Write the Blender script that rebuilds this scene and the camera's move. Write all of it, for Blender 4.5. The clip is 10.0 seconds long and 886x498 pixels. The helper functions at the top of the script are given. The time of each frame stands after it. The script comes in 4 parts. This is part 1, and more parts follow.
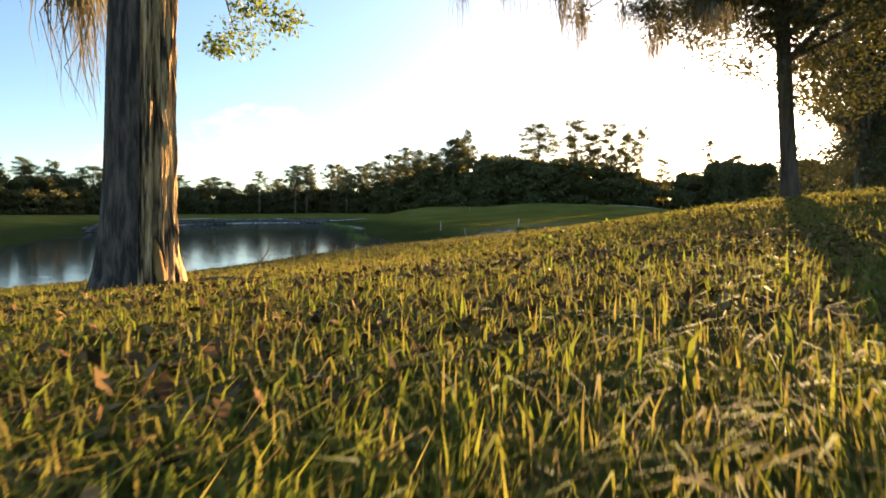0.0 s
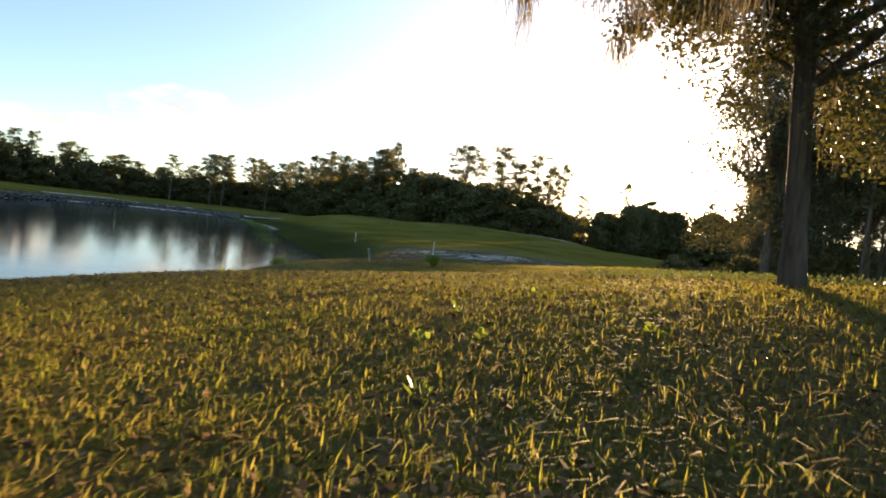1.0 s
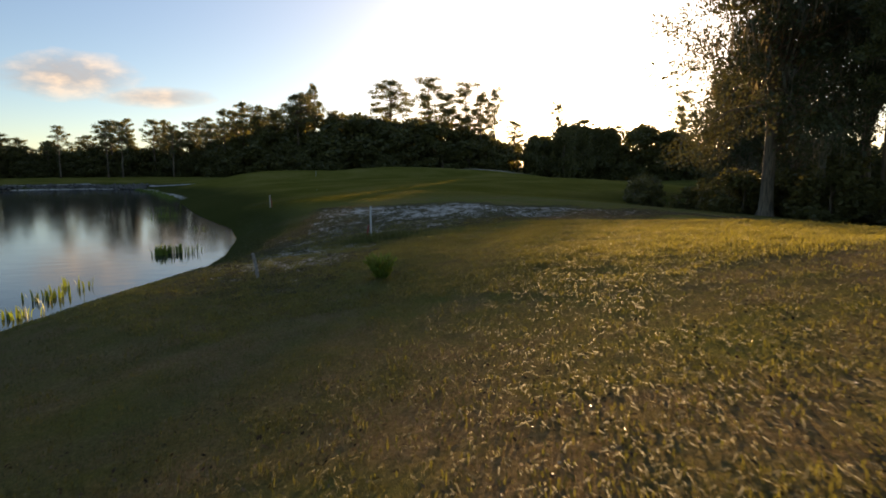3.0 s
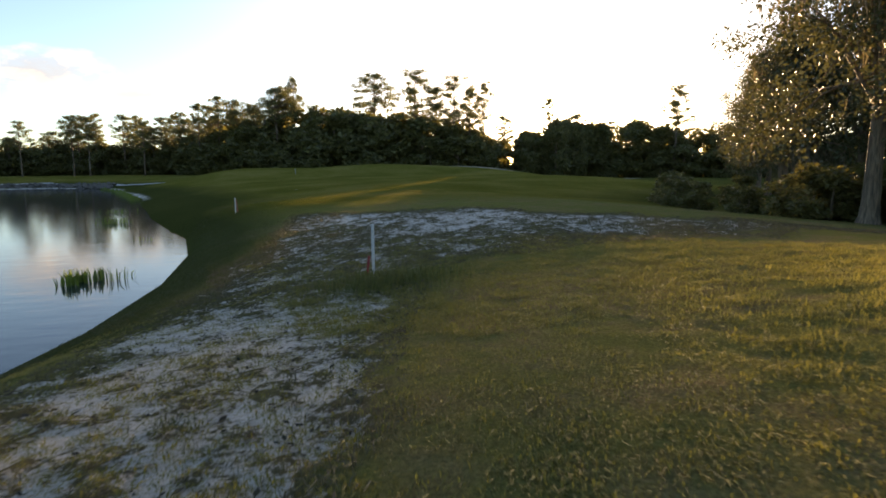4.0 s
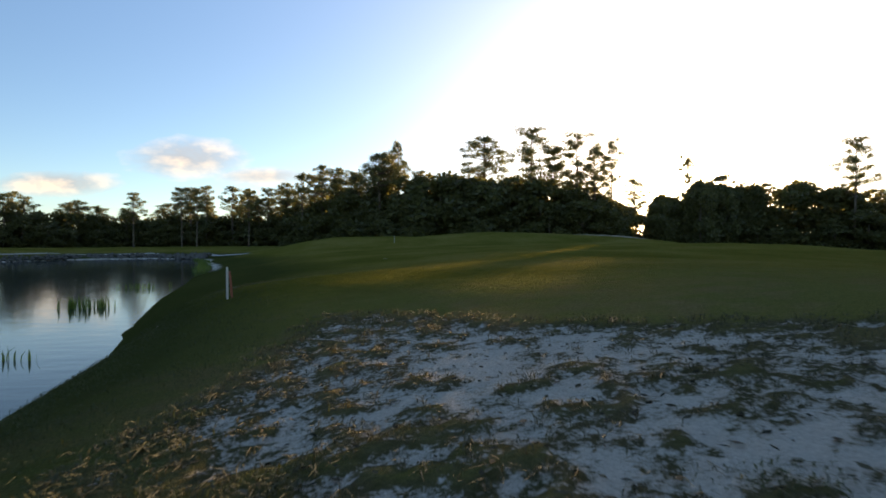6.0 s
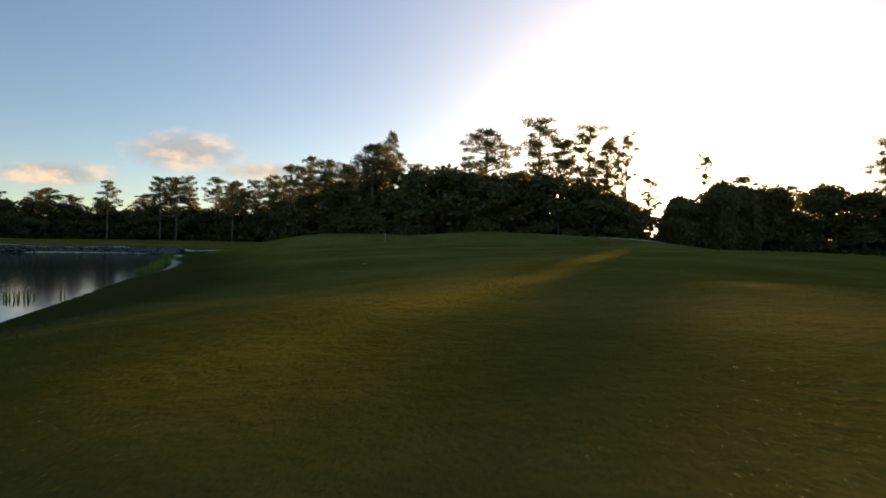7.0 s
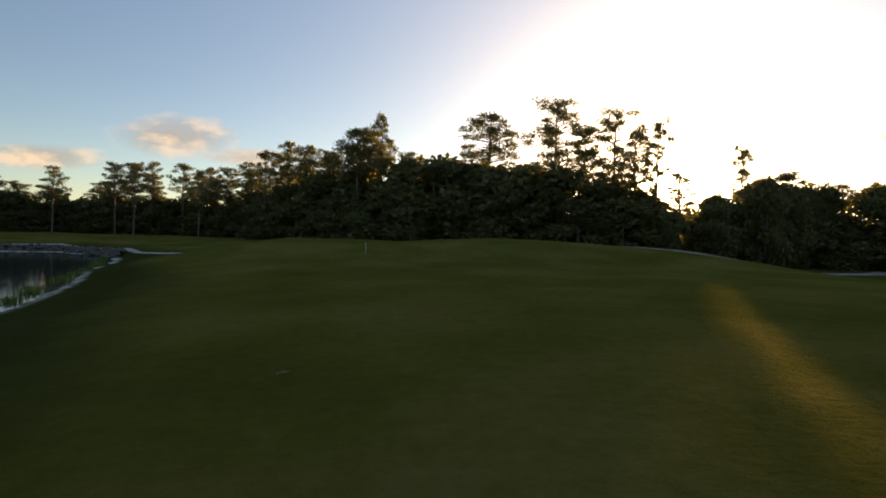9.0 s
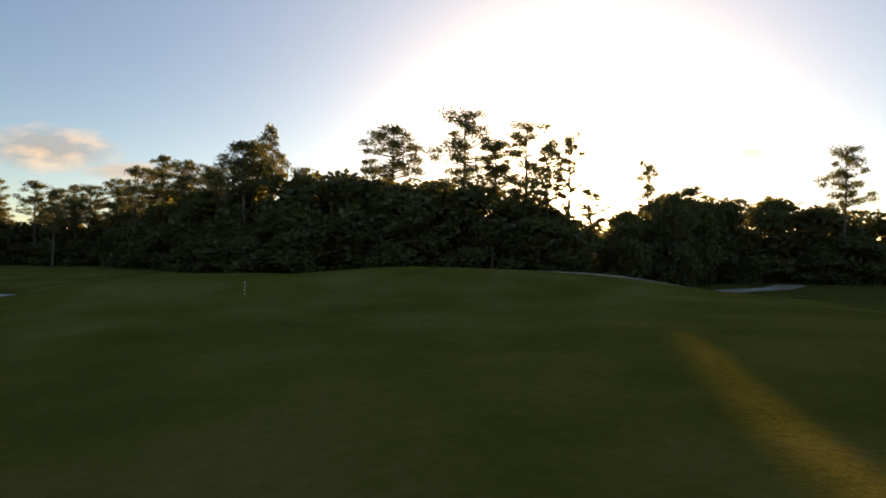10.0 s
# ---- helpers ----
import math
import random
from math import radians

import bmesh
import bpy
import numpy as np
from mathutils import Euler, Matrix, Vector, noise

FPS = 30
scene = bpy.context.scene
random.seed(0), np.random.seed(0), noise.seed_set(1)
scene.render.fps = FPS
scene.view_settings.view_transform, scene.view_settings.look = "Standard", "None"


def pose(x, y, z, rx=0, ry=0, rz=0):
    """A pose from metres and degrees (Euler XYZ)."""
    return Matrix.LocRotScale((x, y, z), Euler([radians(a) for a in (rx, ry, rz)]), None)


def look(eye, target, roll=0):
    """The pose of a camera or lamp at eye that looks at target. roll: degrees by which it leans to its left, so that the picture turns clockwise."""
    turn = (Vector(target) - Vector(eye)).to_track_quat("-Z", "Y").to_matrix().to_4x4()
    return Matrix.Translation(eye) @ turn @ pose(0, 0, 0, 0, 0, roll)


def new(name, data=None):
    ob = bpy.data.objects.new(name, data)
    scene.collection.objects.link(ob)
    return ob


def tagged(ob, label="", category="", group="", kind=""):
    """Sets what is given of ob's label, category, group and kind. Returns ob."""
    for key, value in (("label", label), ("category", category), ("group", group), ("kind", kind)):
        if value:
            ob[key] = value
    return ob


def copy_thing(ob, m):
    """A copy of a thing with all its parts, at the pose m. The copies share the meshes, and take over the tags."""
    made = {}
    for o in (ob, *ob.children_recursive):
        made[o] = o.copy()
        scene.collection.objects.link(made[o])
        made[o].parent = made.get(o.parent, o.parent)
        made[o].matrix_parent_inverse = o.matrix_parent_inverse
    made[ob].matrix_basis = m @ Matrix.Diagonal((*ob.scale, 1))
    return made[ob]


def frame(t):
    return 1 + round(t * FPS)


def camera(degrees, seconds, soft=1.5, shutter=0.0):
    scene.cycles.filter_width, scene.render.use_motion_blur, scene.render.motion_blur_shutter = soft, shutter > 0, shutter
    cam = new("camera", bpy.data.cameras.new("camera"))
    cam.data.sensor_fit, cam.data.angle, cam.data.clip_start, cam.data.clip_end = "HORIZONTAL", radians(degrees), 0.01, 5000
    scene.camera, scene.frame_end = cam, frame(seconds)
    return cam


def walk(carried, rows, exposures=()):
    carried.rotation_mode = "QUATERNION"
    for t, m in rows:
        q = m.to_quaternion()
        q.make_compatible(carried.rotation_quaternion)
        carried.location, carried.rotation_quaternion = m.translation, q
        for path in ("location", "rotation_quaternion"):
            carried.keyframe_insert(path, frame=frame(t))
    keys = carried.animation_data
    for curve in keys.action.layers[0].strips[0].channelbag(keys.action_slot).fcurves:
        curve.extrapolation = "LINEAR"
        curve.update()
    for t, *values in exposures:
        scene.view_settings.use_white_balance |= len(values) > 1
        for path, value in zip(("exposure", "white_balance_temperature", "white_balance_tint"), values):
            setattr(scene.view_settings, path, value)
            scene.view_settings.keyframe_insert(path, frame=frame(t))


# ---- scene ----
cam = camera(75.0, 10.0, 1.7, 0.08)
PATH = [
    (0.0, pose(0.000, 0.004, 0.202, 86.37, 0.23, 4.00)),
    (0.5, pose(0.214, 0.814, 0.470, 86.45, -4.01, 8.17)),
    (1.0, pose(0.366, 2.132, 0.420, 88.13, -6.59, -3.57)),
    (1.5, pose(0.577, 3.248, 0.420, 89.13, -1.55, -14.23)),
    (1.8, pose(0.747, 3.837, 0.450, 86.79, -0.08, -17.08)),
    (2.0, pose(0.765, 4.152, 0.520, 85.80, 0.37, -17.94)),
    (2.3, pose(0.738, 5.486, 0.600, 85.42, 0.53, -16.60)),
    (2.5, pose(0.645, 6.439, 0.640, 84.06, 1.38, -14.45)),
    (2.7, pose(0.576, 7.488, 0.720, 83.01, 1.00, -11.26)),
    (3.8, pose(0.598, 13.992, 0.860, 82.17, -0.43, -10.24)),
    (4.0, pose(0.641, 15.490, 0.780, 82.24, 0.38, -12.24)),
    (4.2, pose(0.746, 16.936, 0.713, 82.25, 0.42, -14.13)),
    (4.5, pose(0.690, 19.687, 0.605, 82.14, -1.21, -15.75)),
    (4.8, pose(0.295, 22.689, 0.520, 80.95, -1.46, -14.05)),
    (5.0, pose(0.428, 24.549, 0.337, 81.23, 1.00, -10.82)),
    (5.5, pose(0.854, 28.642, 0.042, 88.32, 0.23, -4.81)),
    (6.0, pose(1.186, 32.296, -0.029, 89.64, 0.29, -2.01)),
    (7.3, pose(1.363, 44.682, 0.246, 89.48, -1.86, -2.57)),
    (7.5, pose(1.249, 46.326, 0.373, 88.10, -2.47, -2.67)),
    (8.0, pose(1.046, 50.021, 0.754, 88.14, -2.30, -3.47)),
    (8.5, pose(1.336, 53.907, 1.376, 87.86, -3.06, -3.60)),
    (9.0, pose(1.428, 57.899, 2.228, 88.57, -1.86, -3.15)),
    (9.5, pose(1.915, 61.964, 2.971, 89.32, -0.83, -5.90)),
    (10.0, pose(2.226, 66.011, 3.697, 90.08, -0.43, -12.67)),
]
EXPOSURES = [(0.0, 2.45, 9200, 18), (0.5, 2.6, 9300, 19), (1.0, 2.4, 9500, 20), (1.5, 2.3, 9800, 22), (2.0, 2.0, 9900, 23), (2.7, 1.5, 9900, 23), (4.0, 2.3, 9600, 22), (4.8, 2.15, 9000, 20), (5.5, 1.95, 8600, 18), (6.2, 1.85, 8600, 18), (7.5, 1.36, 11000, 24), (10.0, 1.46, 11000, 22)]
walk(cam, PATH, EXPOSURES)

# ---- light ----
SUN_BEARING, SUN_ELEVATION = 25.0, 5.3
SKY_STRENGTH, CLOUD_STRENGTH, ZENITH_FILL = 0.095, 0.32, 1.6
# the bright air round the sun: strength and fall-off in degrees
AUREOLE = ((1.0, 9.0), (7.0, 3.0))
world = bpy.data.worlds.new("sky")
scene.world = world
world.use_nodes = True
wn, wl = world.node_tree.nodes, world.node_tree.links
wn.clear()
sky = wn.new("ShaderNodeTexSky")
sky.sky_type = "NISHITA"
sky.sun_disc = False
sky.sun_elevation, sky.sun_rotation = radians(SUN_ELEVATION), radians(SUN_BEARING)
sky.air_density, sky.dust_density, sky.ozone_density = 0.75, 0.3, 3.0
wbg = wn.new("ShaderNodeBackground")
wout = wn.new("ShaderNodeOutputWorld")
wl.new(sky.outputs[0], wbg.inputs[0])
b, e = radians(SUN_BEARING), radians(SUN_ELEVATION)
sun_way = Vector((math.sin(b) * math.cos(e), math.cos(b) * math.cos(e), math.sin(e)))


def wmath(op, p, q=0.0, clamp=False):
    m = wn.new("ShaderNodeMath")
    m.operation, m.use_clamp = op, clamp
    for sock, v in zip(m.inputs, (p, q)):
        if isinstance(v, (int, float)):
            sock.default_value = v
        else:
            wl.new(v, sock)
    return m.outputs[0]


# a few low evening clouds: where along the horizon, how high, half width, half height (tangents)
wco = wn.new("ShaderNodeTexCoord")
wsep = wn.new("ShaderNodeSeparateXYZ")
wl.new(wco.outputs["Generated"], wsep.inputs[0])
# added brightening of the unseen sky overhead, to lift the shaded ground
high = wmath("MAXIMUM", wsep.outputs[2], 0.0)
wl.new(wmath("MULTIPLY", wmath("ADD", wmath("MULTIPLY", wmath("MULTIPLY", high, high), ZENITH_FILL), 1.0), SKY_STRENGTH), wbg.inputs["Strength"])
ahead = wmath("MAXIMUM", wsep.outputs[1], 0.02)
cu, cv = wmath("DIVIDE", wsep.outputs[0], ahead), wmath("DIVIDE", wsep.outputs[2], ahead)
wpos = wn.new("ShaderNodeCombineXYZ")
wl.new(cu, wpos.inputs[0])
wl.new(wmath("MULTIPLY", cv, 2.2), wpos.inputs[1])
wnoise = wn.new("ShaderNodeTexNoise")
wnoise.inputs["Scale"].default_value, wnoise.inputs["Detail"].default_value, wnoise.inputs["Roughness"].default_value = 16.0, 5.0, 0.55
wl.new(wpos.outputs[0], wnoise.inputs["Vector"])
cloud_cover = None
for u0, v0, ru, rv in ((-0.40, 0.150, 0.125, 0.044), (-0.62, 0.108, 0.13, 0.027), (-0.27, 0.120, 0.11, 0.020), (0.86, 0.20, 0.06, 0.018), (0.80, 0.075, 0.12, 0.008)):
    du, dv = wmath("DIVIDE", wmath("SUBTRACT", cu, u0), ru), wmath("DIVIDE", wmath("SUBTRACT", cv, v0), rv)
    r2 = wmath("ADD", wmath("MULTIPLY", du, du), wmath("MULTIPLY", dv, dv))
    one = wmath("SUBTRACT", wmath("ADD", 0.25, wmath("MULTIPLY", wnoise.outputs["Fac"], 1.1)), r2, True)
    cloud_cover = one if cloud_cover is None else wmath("MAXIMUM", cloud_cover, one)
wramp = wn.new("ShaderNodeValToRGB")
wramp.color_ramp.elements[0].color, wramp.color_ramp.elements[1].color = (0.46, 0.47, 0.51, 1), (1.0, 0.92, 0.82, 1)
wramp.color_ramp.elements[0].position, wramp.color_ramp.elements[1].position = 0.42, 0.62
wl.new(wnoise.outputs["Fac"], wramp.inputs[0])
cbg = wn.new("ShaderNodeBackground")
wl.new(wramp.outputs[0], cbg.inputs[0])
cbg.inputs["Strength"].default_value = CLOUD_STRENGTH
wmix = wn.new("ShaderNodeMixShader")
wl.new(wmath("MULTIPLY", cloud_cover, 0.95), wmix.inputs[0])
wl.new(wbg.outputs[0], wmix.inputs[1])
wl.new(cbg.outputs[0], wmix.inputs[2])
toward = wn.new("ShaderNodeVectorMath")
toward.operation = "DOT_PRODUCT"
toward.inputs[1].default_value = sun_way
wl.new(wco.outputs["Generated"], toward.inputs[0])
off_sun = wmath("ARCCOSINE", wmath("MINIMUM", toward.outputs["Value"], 1.0))
bright = 0.0
for amount, fall in AUREOLE:
    bright = wmath("ADD", wmath("MULTIPLY", wmath("EXPONENT", wmath("DIVIDE", off_sun, -radians(fall))), amount), bright)
abg = wn.new("ShaderNodeBackground")
abg.inputs["Color"].default_value = (1.0, 0.86, 0.64, 1)
wl.new(bright, abg.inputs["Strength"])
wadd = wn.new("ShaderNodeAddShader")
wl.new(wmix.outputs[0], wadd.inputs[0])
wl.new(abg.outputs[0], wadd.inputs[1])
wl.new(wadd.outputs[0], wout.inputs[0])

sun = new("sun", bpy.data.lights.new("sun", "SUN"))
sun.data.energy, sun.data.angle, sun.data.color = 5.0, radians(0.6), (1.0, 0.80, 0.52)
sun.matrix_world = look(sun_way * 300, (0, 0, 0))


# ---- materials ----
class Nodes:
    """A node material with a principled surface, and short ways to add nodes."""

    def __init__(self, name, rough=0.8, spec=0.3):
        self.mat = bpy.data.materials.new(name)
        self.mat.use_nodes = True
        self.tree = self.mat.node_tree
        self.bsdf = self.tree.nodes["Principled BSDF"]
        self.out = self.tree.nodes["Material Output"]
        self.bsdf.inputs["Roughness"].default_value = rough
        self.bsdf.inputs["Specular IOR Level"].default_value = spec
        self.geo = self.tree.nodes.new("ShaderNodeNewGeometry")

    def link(self, a, b):
        self.tree.links.new(a, b)

    def noise(self, scale, detail=4.0, rough=0.55, coord=None, stretch=None):
        n = self.tree.nodes.new("ShaderNodeTexNoise")
        n.inputs["Scale"].default_value = scale
        n.inputs["Detail"].default_value = detail
        n.inputs["Roughness"].default_value = rough
        src = coord or self.geo.outputs["Position"]
        if stretch:
            m = self.tree.nodes.new("ShaderNodeMapping")
            m.inputs["Scale"].default_value = stretch
            self.link(src, m.inputs[0])
            src = m.outputs[0]
        self.link(src, n.inputs["Vector"])
        return n.outputs["Fac"]

    def ramp(self, fac, stops):
        r = self.tree.nodes.new("ShaderNodeValToRGB")
        r.color_ramp.elements[0].position, r.color_ramp.elements[1].position = stops[0][0], stops[-1][0]
        for p, c in stops[1:-1]:
            r.color_ramp.elements.new(p)
        for el, (p, c) in zip(r.color_ramp.elements, stops):
            el.color = (*c, 1) if len(c) == 3 else c
        self.link(fac, r.inputs[0])
        return r.outputs[0]

    def mix(self, fac, a, b, blend="MIX"):
        m = self.tree.nodes.new("ShaderNodeMix")
        m.data_type, m.blend_type = "RGBA", blend
        for sock, v in ((m.inputs[0], fac), (m.inputs[6], a), (m.inputs[7], b)):
            if isinstance(v, (int, float)):
                sock.default_value = v
            elif isinstance(v, tuple):
                sock.default_value = (*v, 1)
            else:
                self.link(v, sock)
        return m.outputs[2]

    def math(self, op, a, b=0.0, clamp=False):
        m = self.tree.nodes.new("ShaderNodeMath")
        m.operation, m.use_clamp = op, clamp
        for sock, v in zip(m.inputs, (a, b)):
            if isinstance(v, (int, float)):
                sock.default_value = v
            else:
                self.link(v, sock)
        return m.outputs[0]

    def color(self, c):
        if isinstance(c, tuple):
            self.bsdf.inputs["Base Color"].default_value = (*c, 1)
        else:
            self.link(c, self.bsdf.inputs["Base Color"])
        return self

    def bump(self, fac, strength=0.4, dist=0.02):
        b_ = self.tree.nodes.new("ShaderNodeBump")
        b_.inputs["Strength"].default_value, b_.inputs["Distance"].default_value = strength, dist
        self.link(fac, b_.inputs["Height"])
        self.link(b_.outputs[0], self.bsdf.inputs["Normal"])
        return self

    def translucent(self, c, amount):
        """Mixes light through the leaf into the surface."""
        t = self.tree.nodes.new("ShaderNodeBsdfTranslucent")
        m = self.tree.nodes.new("ShaderNodeMixShader")
        m.inputs[0].default_value = amount
        if isinstance(c, tuple):
            t.inputs[0].default_value = (*c, 1)
        else:
            self.link(c, t.inputs[0])
        self.link(self.bsdf.outputs[0], m.inputs[1])
        self.link(t.outputs[0], m.inputs[2])
        self.link(m.outputs[0], self.out.inputs[0])
        return self


def leaf_material(name, dark, light, through_light, amount=0.35, rough=0.55):
    n = Nodes(name, rough, 0.3)
    fac = n.noise(0.7, 2)
    isl = n.math("MULTIPLY", n.geo.outputs["Random Per Island"], 0.6)
    f = n.math("ADD", n.math("MULTIPLY", fac, 0.5), isl, True)
    c = n.ramp(f, [(0.15, dark), (0.85, light)])
    n.color(c)
    n.translucent(n.mix(0.5, c, through_light), amount)
    return n.mat


def bark_material(name, dark, light, scale=6.0, lo=0.36, hi=0.66):
    n = Nodes(name, 0.9, 0.15)
    g = n.noise(scale, 6, 0.65, stretch=(1, 1, 0.12))
    s = n.noise(1.3, 3)
    c = n.mix(n.math("MULTIPLY", s, 0.3), n.ramp(g, [(lo, dark), (hi, light)]), (0.20, 0.17, 0.13))
    n.color(c)
    n.bump(g, 0.9, 0.04)
    return n.mat


M_BARK = bark_material("oak_bark", (0.05, 0.035, 0.025), (0.24, 0.17, 0.11), 14)
M_PINEBARK = bark_material("pine_bark", (0.06, 0.04, 0.03), (0.22, 0.15, 0.10), 3)
M_OAK = leaf_material("oak_leaf", (0.03, 0.042, 0.014), (0.075, 0.080, 0.030), (0.15, 0.13, 0.05), 0.15)
M_WOOD = leaf_material("wood_leaf", (0.05, 0.052, 0.019), (0.12, 0.112, 0.038), (0.26, 0.22, 0.05), 0.35)
M_PINE = leaf_material("pine_needle", (0.05, 0.06, 0.022), (0.13, 0.13, 0.045), (0.22, 0.20, 0.05), 0.25)
M_MOSS = leaf_material("hanging_moss", (0.07, 0.065, 0.045), (0.18, 0.155, 0.105), (0.26, 0.20, 0.10), 0.3, 0.9)


# ---- mesh helpers ----
def quad_mesh(name, corners, mat):
    """A mesh of loose four-cornered faces out of an array (n, 4, 3)."""
    n = len(corners)
    me = bpy.data.meshes.new(name)
    me.vertices.add(n * 4)
    me.vertices.foreach_set("co", np.ascontiguousarray(corners, dtype=np.float32).ravel())
    me.loops.add(n * 4)
    me.loops.foreach_set("vertex_index", np.arange(n * 4, dtype=np.int32))
    me.polygons.add(n)
    me.polygons.foreach_set("loop_start", np.arange(0, n * 4, 4, dtype=np.int32))
    me.materials.append(mat)
    me.update(calc_edges=True)
    return me


def tube(verts, faces, points, radii, sides=8, wobble=0.0, rng=None):
    """Adds a bent, tapered round limb to lists of corners and faces."""
    base = len(verts)
    pts = [Vector(p) for p in points]
    for i, p in enumerate(pts):
        d = (pts[min(i + 1, len(pts) - 1)] - pts[max(i - 1, 0)]).normalized()
        a = d.cross(Vector((0.3, 1, 0.1))).normalized()
        c = d.cross(a)
        for k in range(sides):
            th = 2 * math.pi * k / sides
            r = radii[i] * (1 + (wobble * (rng.random() - 0.5) if rng else 0))
            verts.append(p + (a * math.cos(th) + c * math.sin(th)) * r)
    for i in range(len(pts) - 1):
        for k in range(sides):
            k2 = (k + 1) % sides
            q = base + i * sides
            faces.append((q + k, q + k2, q + sides + k2, q + sides + k))
    faces.append(tuple(base + (len(pts) - 1) * sides + k for k in range(sides)))


def face_mesh(name, verts, faces, mat, smooth=True):
    me = bpy.data.meshes.new(name)
    me.from_pydata([tuple(v) for v in verts], [], faces)
    me.materials.append(mat)
    if smooth:
        me.polygons.foreach_set("use_smooth", [True] * len(me.polygons))
    me.update()
    return me


def part(name, me, parent, label=""):
    ob = new(name, me)
    ob.parent = parent
    return tagged(ob, label)


def leaf_cards(rng, centres, radii, counts, size, slim=0.5, droop=0.0, shell=0.35):
    """Small four-cornered leaves in ellipsoids: arrays of centres (n,3), radii (n,3), leaves in each."""
    idx = np.repeat(np.arange(len(centres)), counts)
    n = len(idx)
    v = rng.normal(size=(n, 3))
    v /= np.linalg.norm(v, axis=1)[:, None]
    r = (shell + (1 - shell) * rng.random(n)) ** 0.7
    p = centres[idx] + v * r[:, None] * radii[idx]
    d = rng.normal(size=(n, 3))
    d[:, 2] -= droop
    d /= np.linalg.norm(d, axis=1)[:, None]
    s = rng.normal(size=(n, 3))
    s -= (s * d).sum(1)[:, None] * d
    s /= np.linalg.norm(s, axis=1)[:, None]
    ln = size * (0.6 + 0.8 * rng.random(n))[:, None]
    w = ln * slim * 0.5
    return np.stack([p, p + d * ln * 0.5 + s * w, p + d * ln, p + d * ln * 0.5 - s * w], 1)


# ---- the lie of the land ----
WATER = -2.4
SHORE = [(-3.8, 33), (-4.3, 39), (-5.6, 45), (-7.9, 51), (-10.8, 59), (-13.2, 67), (-16.5, 77), (-19.4, 89), (-24.2, 102.5), (-32.2, 124.5), (-40.5, 141),
         (-52, 150), (-64, 146), (-68, 126), (-63, 100), (-54, 76), (-45, 56), (-36, 38), (-31, 24), (-25, 15), (-19, 14.5), (-13, 17.2), (-8.5, 19.5), (-6.0, 21.3), (-4.6, 24.4), (-4.0, 28)]


def shore_distance(x, y):
    """Metres from the water's edge, negative on the water."""
    x, y = np.asarray(x, float), np.asarray(y, float)
    best, inside = np.full(x.shape, 1e9), np.zeros(x.shape, bool)
    for (ax, ay), (bx, by) in zip(SHORE, SHORE[1:] + SHORE[:1]):
        dx, dy = bx - ax, by - ay
        t = np.clip(((x - ax) * dx + (y - ay) * dy) / (dx * dx + dy * dy), 0, 1)
        best = np.minimum(best, np.hypot(x - ax - t * dx, y - ay - t * dy))
        inside ^= ((ay > y) != (by > y)) & (x < (bx - ax) * (y - ay) / (by - ay + 1e-9) + ax)
    return np.where(inside, -best, best)


def wave(x, y, l, s):
    return np.sin(x / l + s) * np.cos(y / l * 0.83 + 1.7 * s) + 0.5 * np.sin((x + y) / l * 1.9 + 3.1 * s)


def ease(lo, hi, v):
    t = np.clip((v - lo) / (hi - lo), 0, 1)
    return t * t * (3 - 2 * t)


def rough_land(x, y):
    d = shore_distance(x, y)
    dl = np.maximum(d, 0)
    knoll = 2.35 * (np.minimum(dl, 27) / 23) ** 0.97
    point = 1.0 * (1 - np.exp(-dl / 1.8)) + 0.075 * np.minimum(dl, 16)
    fairway = 2.5 * (1 - np.exp(-dl / 13))
    w1, w2 = ease(6, 18, y) * np.maximum(ease(-7, -1.5, x), ease(27, 34, y)), ease(48, 62, y)
    z = WATER + (knoll * (1 - w1) + point * w1) * (1 - w2) + fairway * w2
    z = np.where(d < 0, WATER - 0.9 * (1 - np.exp(d / 2.5)), z)
    right = np.clip(x - 6, 0, 28) * np.clip((85 - y) / 33, 0, 1) * np.clip((y - 5) / 20, 0, 1)
    z = z - 0.076 * right
    # the fairway's far crest with its two swells, and the hollow that runs down to the right of it
    z = z + np.interp(x, RIDGE_X, RIDGE_H) * np.exp(-((y - 120) / 9.5) ** 2)
    z = z - 1.5 * ease(30, 56, x) * ease(60, 88, y)
    amp = np.clip(dl / 6, 0, 1)
    z = z + amp * (0.025 * wave(x, y, 1.9, 0.4) + 0.06 * wave(x, y, 9, 1.3))
    far = ease(200, 420, np.hypot(x, y - 60))
    return z * (1 - far)


RIDGE_X = [-46, -33, -24, -17, -12, -5, 0, 6, 12, 19, 27, 34, 42, 52]
RIDGE_H = [0.0, 0.1, 0.6, 1.5, 1.95, 1.75, 1.6, 1.9, 2.15, 1.9, 1.6, 1.1, 0.4, 0.0]
# heights that the stakes, trunks and the start give
FIXED = np.array([(0, 0, 0.0), (-1.95, 3.09, -0.225), (2.97, 5.82, 0.30), (1.1, 16.2, -0.5), (-0.5, 17.3, -0.62), (1.5, 24.9, -0.95), (-3.4, 46, -1.22), (27.6, 44.2, -1.5), (6, 2, 0.22), (-6, 6, -0.75), (-1.0, 8.5, -0.26), (-2.4, 7.4, -0.40), (-1.6, 12.1, -0.72),
                  (0.7, 7, -0.04), (2.2, 9.2, 0.02), (6, 12, 0.17), (3.2, 16.5, -0.30), (10, 20, -0.32)])


def bells(x, y):
    return np.exp(-((x[:, None] - FIXED[:, 0]) ** 2 + (y[:, None] - FIXED[:, 1]) ** 2) / 4.5 ** 2)


